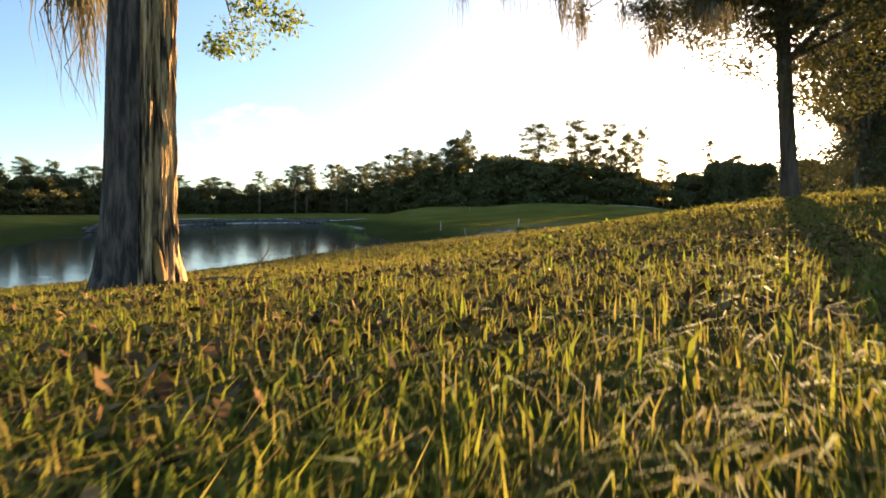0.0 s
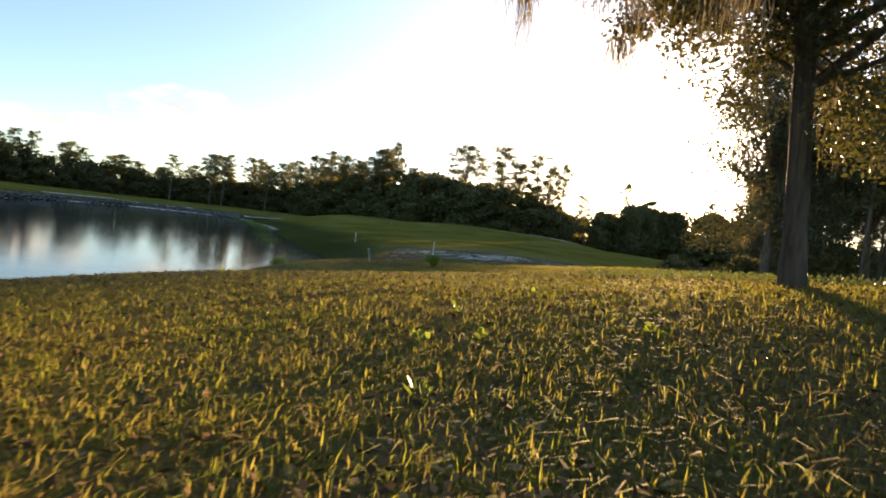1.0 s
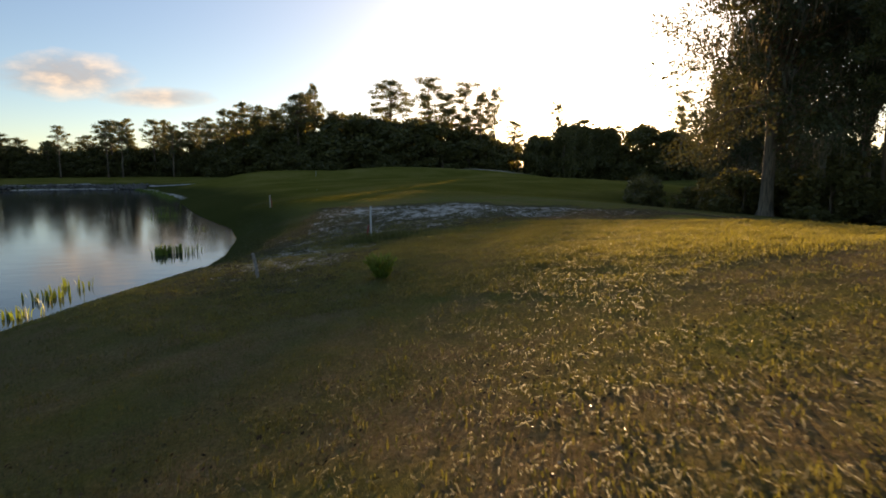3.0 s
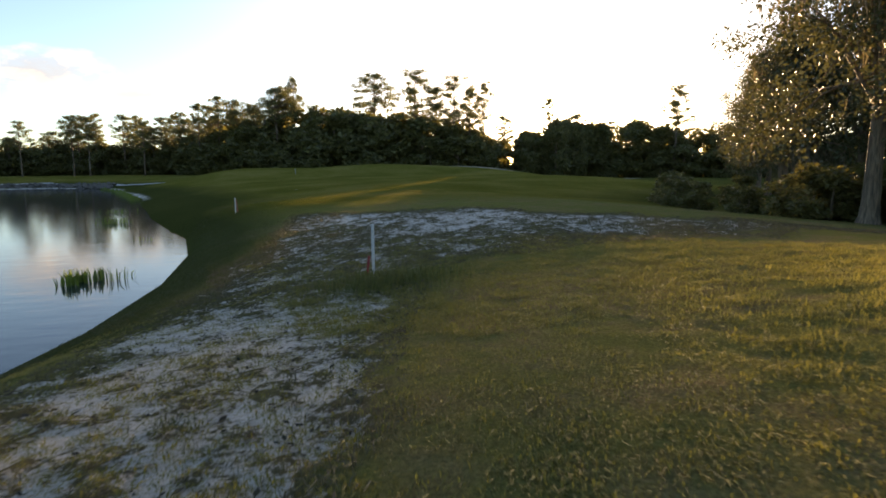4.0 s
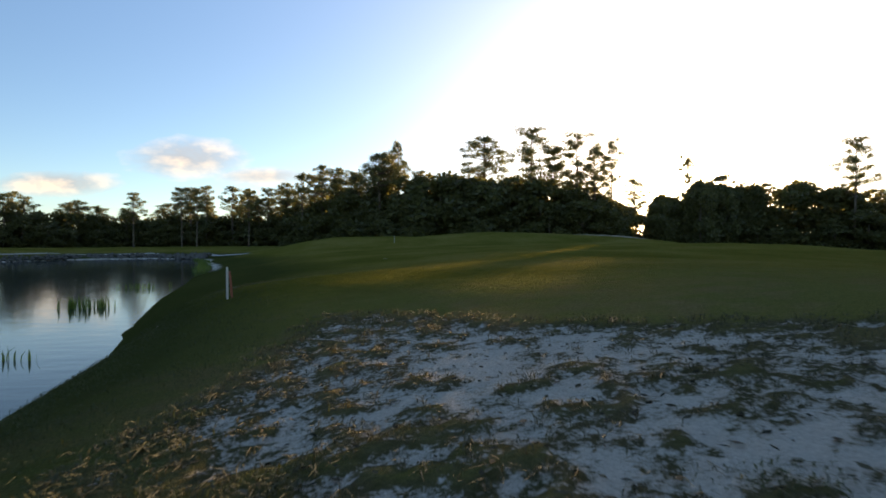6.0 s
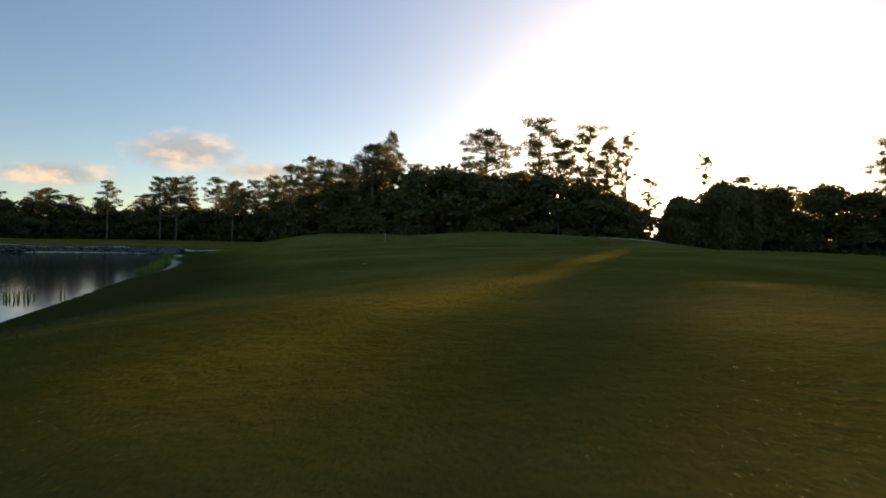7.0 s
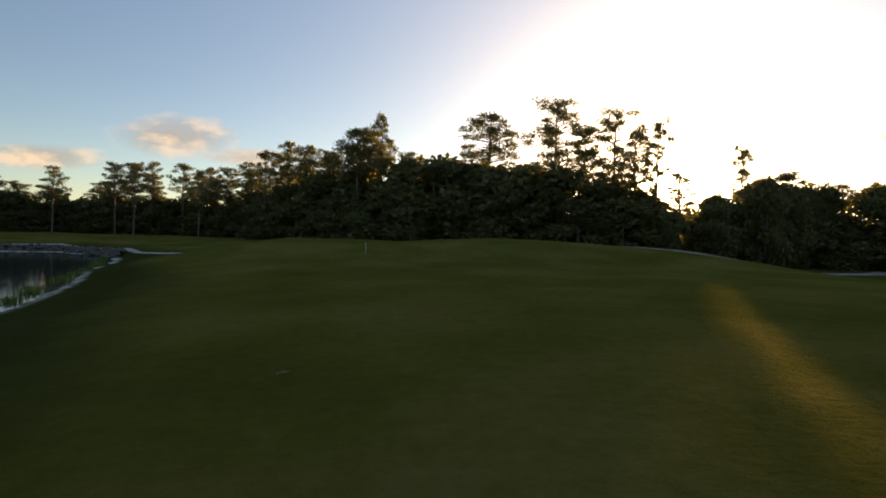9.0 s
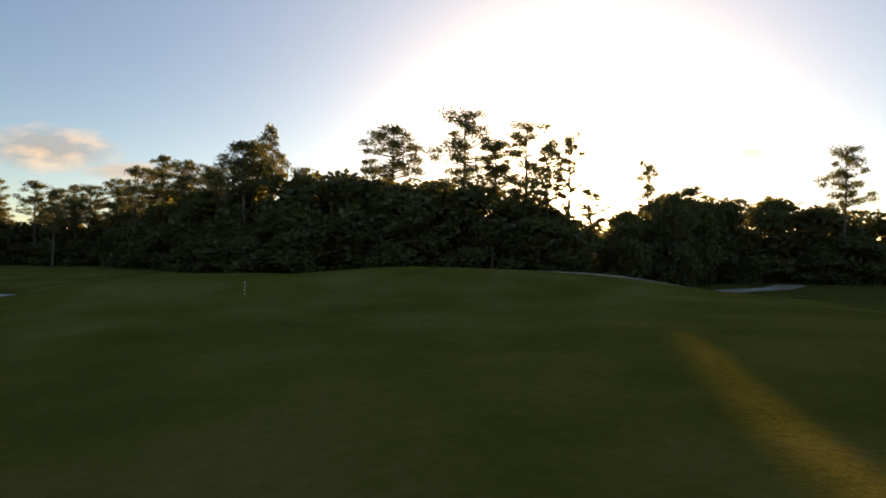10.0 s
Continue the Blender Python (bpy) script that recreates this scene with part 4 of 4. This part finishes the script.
def sow_tussocks(count, each, lo, hi, tall, mat, label, near=16):
    """Ragged tufts between the patches of sand."""
    cx, cy = rg.uniform(-4, 15, count), rg.uniform(near, 43, count)
    ok = (shore_distance(cx, cy) > 0.8) & (bare(cx, cy) < rg.normal(0.0, 0.08, count)) & (bare(cx, cy) > -0.6)
    cx, cy = cx[ok], cy[ok]
    size = lo + (hi - lo) * rg.random(len(cx)) ** 2
    x = np.repeat(cx, each) + rg.normal(size=len(cx) * each) * np.repeat(size, each)
    y = np.repeat(cy, each) + rg.normal(size=len(cx) * each) * np.repeat(size, each)
    m = len(x)
    me = sliver_mesh("grass_tussocks", np.stack([x, y, land(x, y) - 0.01], 1), rg.uniform(0, 6.28, m), rg.uniform(0.2, 1.0, m) * tall, rg.uniform(0.005, 0.011, m), rg.uniform(0.4, 2.0, m), mat)
    return tagged(new("grass_tussocks", me), label, "grass", kind="stuff")


M_TUSSOCK = leaf_material("tussock_blade", (0.04, 0.037, 0.018), (0.105, 0.09, 0.044), (0.16, 0.125, 0.05), 0.18, 0.9)
M_TUSSOCK_GREEN = leaf_material("green_tussock_blade", (0.04, 0.046, 0.012), (0.085, 0.08, 0.022), (0.12, 0.105, 0.025), 0.15, 0.9)
sow_tussocks(40000, 7, 0.015, 0.06, 0.095, M_TUSSOCK, "dark ragged grass tufts between patches of sand")
sow_tussocks(6000, 9, 0.02, 0.06, 0.12, M_TUSSOCK, "tall dead stems standing round the far sand", 25)
sow_tussocks(420, 150, 0.08, 0.24, 0.08, M_TUSSOCK_GREEN, "larger olive green clumps of grass in the sand")

# rank dark grass on the bank over the water
k_ = 90000
qx, qy = rg.uniform(-5.5, 1.0, k_), rg.uniform(24, 56, k_)
far_ = shore_distance(qx, qy)
ok_ = (far_ > 0.15) & (far_ < 3.4 + 0.8 * rg.normal(size=k_)) & (np.sin(qx * 3.1 + 2 * np.sin(qy * 1.3)) * np.cos(qy * 2.3) + rg.normal(0, 0.7, k_) > -0.2) & (bare(qx, qy) < 0)
qx, qy = qx[ok_], qy[ok_]
k_ = len(qx)
M_RANK = leaf_material("bank_blade", (0.022, 0.030, 0.008), (0.07, 0.07, 0.02), (0.12, 0.12, 0.025), 0.2, 0.85)
rank = sliver_mesh("grass", np.column_stack([qx, qy, land(qx, qy) - 0.006]), rg.uniform(0, 6.28, k_), rg.uniform(0.03, 0.11, k_), rg.uniform(0.004, 0.009, k_), rg.uniform(0.2, 1.7, k_), M_RANK)
tagged(new("grass", rank), "rank dark green grass on the bank over the water", "grass", kind="stuff")


def leaf_litter(n, reach, size, gloss, tones, label, at=(0.4, 0.1)):
    """Dead leaves and scraps lying between the blades, some tilted."""
    r, th = 0.75 + reach * rg.random(n) ** 0.75, np.radians(rg.uniform(-75, 75, n))
    x, y = at[0] + r * np.sin(th) * 0.9, at[1] + r * np.cos(th)
    p = np.stack([x, y, land(x, y) + rg.uniform(0.004, 0.035, n)], 1)
    q = leaf_cards(rg, p, np.full((n, 3), 0.001), np.ones(n, int), size, 0.5, 0.0)
    q[:, :, 2] = p[:, None, 2] + (q[:, :, 2] - p[:, None, 2]) * rg.uniform(0.1, 0.9, n)[:, None]
    m = Nodes("fallen_leaf", gloss, 0.45 * (1 - gloss))
    m.color(m.ramp(m.geo.outputs["Random Per Island"], list(zip((0, 0.6, 1), tones))))
    return tagged(new("leaf_litter", quad_mesh("leaf_litter", q, m.mat)), label, "fallen leaves", kind="stuff")


leaf_litter(30000, 8.0, 0.032, 0.9, ((0.05, 0.03, 0.016), (0.14, 0.074, 0.032), (0.24, 0.145, 0.062)), "dead brown leaf scraps matted between the blades")
leaf_litter(9000, 6.5, 0.030, 0.9, ((0.03, 0.018, 0.010), (0.08, 0.045, 0.024), (0.17, 0.11, 0.06)), "dark brown dead leaves scattered under the knoll oak", (1.6, 5.6))
leaf_litter(2600, 6.0, 0.014, 0.3, ((0.06, 0.05, 0.03), (0.14, 0.11, 0.06), (0.26, 0.22, 0.14)), "shiny dead oak leaves glinting in the low sun", (1.4, 5.4))
leaf_litter(17000, 2.2, 0.036, 0.95, ((0.05, 0.028, 0.014), (0.13, 0.068, 0.03), (0.26, 0.15, 0.065)), "curled brown dead leaves close-packed in the lawn")
leaf_litter(2600, 10.5, 0.018, 0.45, ((0.10, 0.055, 0.025), (0.22, 0.13, 0.06), (0.40, 0.32, 0.18)), "dry brown oak leaves lying in the grass")


def leafy_plant(name, x, y, h, spread, n, size, mat, label, category, z=None, upright=1.5, broad=0.16):
    """A plant of pointed leaves that rise from one root."""
    rng = np.random.default_rng(int(abs(x * 97 + y * 31)) + n)
    th, t = rng.uniform(0, 2 * np.pi, n), rng.random(n)
    rad = spread * np.sqrt(rng.random(n)) * (0.35 + 0.65 * t)
    p = np.stack([rad * np.cos(th), rad * np.sin(th), h * t * 0.8], 1)
    d = np.stack([np.cos(th) * rng.uniform(0.2, 1, n), np.sin(th) * rng.uniform(0.2, 1, n), upright * rng.uniform(0.3, 1.0, n)], 1)
    d /= np.linalg.norm(d, axis=1)[:, None]
    s_ = np.cross(d, rng.normal(size=(n, 3)))
    s_ /= np.linalg.norm(s_, axis=1)[:, None]
    ln = size * rng.uniform(0.6, 1.2, n)[:, None]
    q = np.stack([p, p + d * ln * 0.55 + s_ * ln * broad, p + d * ln, p + d * ln * 0.55 - s_ * ln * broad], 1)
    v, f = [], []
    tube(v, f, [(0, 0, -0.05), (0.01, 0.005, h * 0.4), (0.015, 0.01, h * 0.85)], [0.006, 0.005, 0.003], 5)
    root = new(name)
    root.location = (x, y, height_at(x, y) if z is None else z)
    part("stem", face_mesh("stem", v, f, mat), root)
    part("leaves", quad_mesh("leaves", q, mat), root)
    return tagged(root, label, category)


M_WEED = leaf_material("weed_leaf", (0.05, 0.085, 0.016), (0.12, 0.17, 0.03), (0.28, 0.32, 0.05), 0.4)
M_REED = leaf_material("water_plant", (0.035, 0.075, 0.015), (0.12, 0.175, 0.03), (0.28, 0.36, 0.05), 0.38)
leafy_plant("bush", 1.1, 16.2, 0.30, 0.19, 420, 0.09, M_REED, "bright green feathery bush alone in the turf", "bush")
for x, y, h in ((0.47, 4.32, 0.04), (0.71, 4.3, 0.05), (1.33, 4.23, 0.05), (0.68, 5.0, 0.05), (0.45, 3.55, 0.05), (1.2, 5.6, 0.05)):
    leafy_plant("broadleaf_weed", x, y, h, 0.03, 8, 0.05, M_WEED, "small broad-leaved green weed in the lawn", "weed", None, 0.8, 0.30)


def rush_clump(x, y, rx, ry, n, h, label):
    rng = np.random.default_rng(int(abs(x * 53 + y * 17)))
    p = np.stack([rng.normal(0, rx, n), rng.normal(0, ry, n), np.full(n, -0.12)], 1)
    me = blade_mesh("rushes", p, rng.uniform(0, 6.28, n), rng.uniform(0.6, 1.1, n) * h + 0.1, rng.uniform(0.03, 0.07, n), rng.uniform(0.05, 0.5, n), M_REED)
    ob = new("water_plant", me)
    ob.location = (x, y, WATER)
    return tagged(ob, label, "water plant", "pond plants", "stuff")


for x, y, rx, ry, n, h in ((-6.3, 33.8, 0.22, 0.3, 80, 0.5), (-5.7, 34.3, 0.35, 0.3, 34, 0.5), (-11.8, 55.2, 0.45, 0.35, 80, 0.6), (-7.5, 44.7, 0.25, 0.1, 10, 0.35), (-6.9, 25.6, 0.3, 0.3, 40, 0.4), (-6.6, 23.4, 0.3, 0.2, 30, 0.35), (-6.9, 27.0, 0.3, 0.2, 16, 0.4), (-15, 66, 0.5, 0.5, 50, 0.5)):
    rush_clump(x, y, rx, ry, n, h, "clump of dark green rushes standing in the pond")
for x, y in ((-19.6, 86.5), (-21.3, 92), (-22.9, 96), (-23.7, 98), (-25.4, 103.5), (-26.6, 106.5), (-28.0, 110.5), (-29.6, 114.8), (-31.8, 121), (-33.4, 124.5), (-35.3, 128), (-38.0, 134)):
    rush_clump(x, y, 0.36, 0.5, 90, 0.55, "thick dark green rushes along the bank")

# glossy ground cover round the knoll oak
gn = 10000
ga, gr_ = rg.uniform(0, 6.28, gn), np.sqrt(rg.random(gn))
gp = np.stack([5.6 + 3.4 * gr_ * np.cos(ga), 7.9 + 3.0 * gr_ * np.sin(ga)], 1)
gz = land(gp[:, 0], gp[:, 1]) + rg.uniform(0.02, 0.08, gn)
cover = leaf_cards(rg, np.column_stack([gp, gz]), np.full((gn, 3), 0.02), np.ones(gn, int), 0.026, 0.55, -0.6)
ivy = leaf_material("ground_cover_leaf", (0.03, 0.06, 0.012), (0.08, 0.10, 0.025), (0.18, 0.20, 0.04), 0.25, 0.42)
tagged(new("ground_cover", quad_mesh("ground_cover", cover, ivy)), "low glossy green ground cover round the oak", "ground cover", kind="stuff")

# a drift of fallen moss and thatch lying in a line on the lawn
mn = 2600
mt = rg.random(mn)
MOSS_LINE = [(-0.22, 2.28), (0.0, 2.45), (0.3, 2.6), (0.6, 2.68), (0.95, 2.70), (1.32, 2.74)]
mx = np.interp(mt, np.linspace(0, 1, 6), [p[0] for p in MOSS_LINE]) + rg.normal(0, 0.03, mn)
my = np.interp(mt, np.linspace(0, 1, 6), [p[1] for p in MOSS_LINE]) + rg.normal(0, 0.03, mn)
drift = leaf_cards(rg, np.column_stack([mx, my, land(mx, my) + 0.012 + 0.022 * rg.random(mn)]), np.full((mn, 3), 0.001), np.ones(mn, int), 0.07, 0.05, 0.0)
drift[:, :, 2] = drift[:, :1, 2] + (drift[:, :, 2] - drift[:, :1, 2]) * 0.25
tagged(new("fallen_moss", quad_mesh("fallen_moss", drift, M_THATCH)), "dry grey-tan moss lying in a line on the grass", "fallen moss", kind="stuff")

# tall tuft round the white stake
M_TUFT = leaf_material("tuft_blade", (0.045, 0.055, 0.014), (0.12, 0.125, 0.03), (0.20, 0.20, 0.035), 0.25, 0.85)
tuft_n = 2600
tp = np.stack([1.65 + rg.normal(0, 0.5, tuft_n), 24.2 + rg.normal(0, 0.4, tuft_n)], 1)
tuft = blade_mesh("grass_tuft", np.column_stack([tp, land(tp[:, 0], tp[:, 1])]), rg.uniform(0, 6.28, tuft_n), rg.uniform(0.06, 0.30, tuft_n), rg.uniform(0.005, 0.010, tuft_n), rg.uniform(0.1, 1.3, tuft_n), M_TUFT)
tagged(new("grass_tuft", tuft), "tall uncut grass tuft round the stake", "grass", kind="stuff")


# pale dead stalks scattered over the thin turf
sn = 2400
sp = np.stack([rg.uniform(-1.5, 11, sn), rg.uniform(19, 33, sn)], 1)
stalks = leaf_cards(rg, np.column_stack([sp, land(sp[:, 0], sp[:, 1]) + 0.015]), np.full((sn, 3), 0.002), np.ones(sn, int), 0.14, 0.05, 0.0)
stalks[:, :, 2] = stalks[:, :1, 2] + np.abs(stalks[:, :, 2] - stalks[:, :1, 2]) * 0.3
tagged(new("dead_stalks", quad_mesh("dead_stalks", stalks, M_THATCH)), "pale dead stalks strewn over thin turf and sand", "dead grass", kind="stuff")


# dark scraps of leaf and bark blown over the sand
ln_ = 16000
lx, ly = rg.uniform(-3, 15, ln_), rg.uniform(16.5, 42, ln_)
keep_ = bare(lx, ly) > -0.12
lx, ly = lx[keep_], ly[keep_]
scraps = leaf_cards(rg, np.column_stack([lx, ly, land(lx, ly) + 0.012]), np.full((len(lx), 3), 0.002), np.ones(len(lx), int), 0.065, 0.5, 0.0)
scraps[:, :, 2] = scraps[:, :1, 2] + np.abs(scraps[:, :, 2] - scraps[:, :1, 2]) * 0.35
scrap_mat = Nodes("blown_scrap", 0.95, 0.05)
scrap_mat.color(scrap_mat.ramp(scrap_mat.geo.outputs["Random Per Island"], [(0, (0.03, 0.024, 0.016)), (0.7, (0.085, 0.065, 0.04)), (1, (0.16, 0.12, 0.075))]))
tagged(new("blown_litter", quad_mesh("blown_litter", scraps, scrap_mat.mat)), "dark scraps of leaf and bark blown over the sand", "fallen leaves", kind="stuff")


# ---- far bank ----
def strip(name, line, width, lift, mat, label, category):
    v, f = [], []
    for i, (x, y) in enumerate(line):
        nx_, ny_ = line[min(i + 1, len(line) - 1)], line[max(i - 1, 0)]
        d = Vector((nx_[0] - ny_[0], nx_[1] - ny_[1])).normalized()
        for s_, dz in ((-1, -0.2), (-0.97, 0.0), (0.97, 0.0), (1, -0.2)):
            qx, qy = x - d.y * width * 0.5 * s_, y + d.x * width * 0.5 * s_
            v.append((qx, qy, height_at(qx, qy) + lift + dz))
    for i in range(len(line) - 1):
        for k in range(3):
            f.append((i * 4 + k, i * 4 + k + 1, i * 4 + 5 + k, i * 4 + 4 + k))
    return tagged(new(name, face_mesh(name, v, f, mat, False)), label, category, kind="structure")


def bend_line(pts, n=8):
    out = []
    for (ax, ay), (bx, by) in zip(pts, pts[1:]):
        out += [(ax + (bx - ax) * k / n, ay + (by - ay) * k / n) for k in range(n)]
    return out + [pts[-1]]


def concrete():
    n = Nodes("pale_concrete", 0.85, 0.2)
    n.color(n.ramp(n.noise(2.0, 6, 0.65), [(0.3, (0.25, 0.23, 0.20)), (0.7, (0.42, 0.39, 0.35))]))
    return n.mat


def dirt():
    n = Nodes("packed_dirt", 0.95, 0.05)
    n.color(n.ramp(n.noise(1.2, 6, 0.65), [(0.3, (0.17, 0.135, 0.095)), (0.7, (0.34, 0.28, 0.21))]))
    return n.mat


M_PATH = concrete()
strip("path", bend_line([(-76, 128), (-72, 148), (-56, 156), (-42, 149), (-36, 141), (-27, 131)]), 1.0, 0.05, M_PATH, "pale cart path along the far bank of the pond", "path")
M_DIRT = dirt()
strip("path", bend_line([(19, 129), (26, 124), (33, 121.5), (40, 122), (48, 127), (56, 131.5), (66, 135), (75, 142)]), 4.2, 0.03, M_DIRT, "worn brown cart track before the wood", "path")
strip("path", bend_line([(37, 121.2), (41.5, 122.6)]), 1.3, 0.06, M_PATH, "short pale slab of path before the wood", "path")
strip("path", bend_line([(58, 132.2), (65, 134.6)]), 1.3, 0.06, M_PATH, "short pale slab of path before the wood", "path")

rock_mat = bark_material("bank_stone", (0.04, 0.034, 0.028), (0.15, 0.13, 0.11), 4)
rv, rf = [], []
rr = random.Random(9)
bank = bend_line([(-38.6, 137), (-41, 141.5), (-52, 150.5), (-64.5, 146.5), (-68.5, 126), (-63.5, 100), (-54.5, 76)], 36)
for bx, by in bank:
    for k in range(4):
        out_ = rr.uniform(-0.3, 1.9)
        c, r = Vector((bx + rr.uniform(-0.7, 0.7) + out_ * 0.3 * (1 if bx > -50 else -1), by + out_, WATER + 0.05 + 0.38 * max(out_, 0) + rr.uniform(-0.05, 0.25))), rr.uniform(0.22, 0.62)
        o = len(rv)
        for a_, b_, c_ in ((1, 0, 0), (-1, 0, 0), (0, 1, 0), (0, -1, 0), (0, 0, 0.8), (0, 0, -0.8)):
            rv.append(c + Vector((a_, b_, c_)) * r * rr.uniform(0.7, 1.2))
        for q in ((0, 2, 4), (2, 1, 4), (1, 3, 4), (3, 0, 4), (2, 0, 5), (1, 2, 5), (3, 1, 5), (0, 3, 5)):
            rf.append(tuple(o + i for i in q))
tagged(new("bank_stones", face_mesh("bank_stones", rv, rf, rock_mat, False)), "dark loose stones along the far bank", "stones", kind="stuff")

def fallen_branch(x, y, turn, size, mat, label):
    """A thin forked dead branch lying flat."""
    v, f = [], []
    tube(v, f, [(0, 0, 0.012), (size * 0.35, size * 0.03, 0.03), (size * 0.7, -size * 0.02, 0.02), (size, size * 0.05, 0.012)], [0.011, 0.010, 0.007, 0.003], 6)
    tube(v, f, [(size * 0.4, size * 0.03, 0.03), (size * 0.55, size * 0.16, 0.035), (size * 0.66, size * 0.24, 0.015)], [0.006, 0.004, 0.002], 5)
    tube(v, f, [(size * 0.65, -size * 0.02, 0.02), (size * 0.8, -size * 0.12, 0.04)], [0.005, 0.002], 5)
    ob = new("fallen_branch", face_mesh("fallen_branch", v, f, mat))
    ob.matrix_world = pose(x, y, height_at(x, y), 0, 0, turn)
    return tagged(ob, label, "branch")


M_DRIFT = bark_material("bleached_wood", (0.22, 0.18, 0.13), (0.50, 0.44, 0.35), 20)
fallen_branch(-1.4, 70.5, 40, 0.42, M_DRIFT, "thin bleached twig lying on the fairway")
fallen_branch(-4.9, 45.7, 12, 1.3, M_DRIFT, "bleached dead branch beside the stake on the bank")

# fallen twig beside the oak
tv, tf = [], []
zt = height_at(-1.3, 2.9)
tube(tv, tf, [(-1.62, 3.15, height_at(-1.62, 3.15) + 0.03), (-1.45, 3.05, zt + 0.02), (-1.22, 2.95, zt + 0.025), (-1.1, 2.85, zt + 0.0)], [0.006, 0.009, 0.008, 0.005], 6)
tube(tv, tf, [(-1.25, 2.95, zt + 0.02), (-1.18, 2.98, zt + 0.11), (-1.13, 3.0, zt + 0.19)], [0.006, 0.004, 0.002], 5)
tube(tv, tf, [(-1.35, 3.0, zt + 0.02), (-1.28, 2.8, zt + 0.01), (-1.3, 2.65, zt + 0.02)], [0.006, 0.004, 0.002], 5)
tagged(new("fallen_twig", face_mesh("fallen_twig", tv, tf, M_BARK)), "forked dead twig fallen on the grass", "twig")
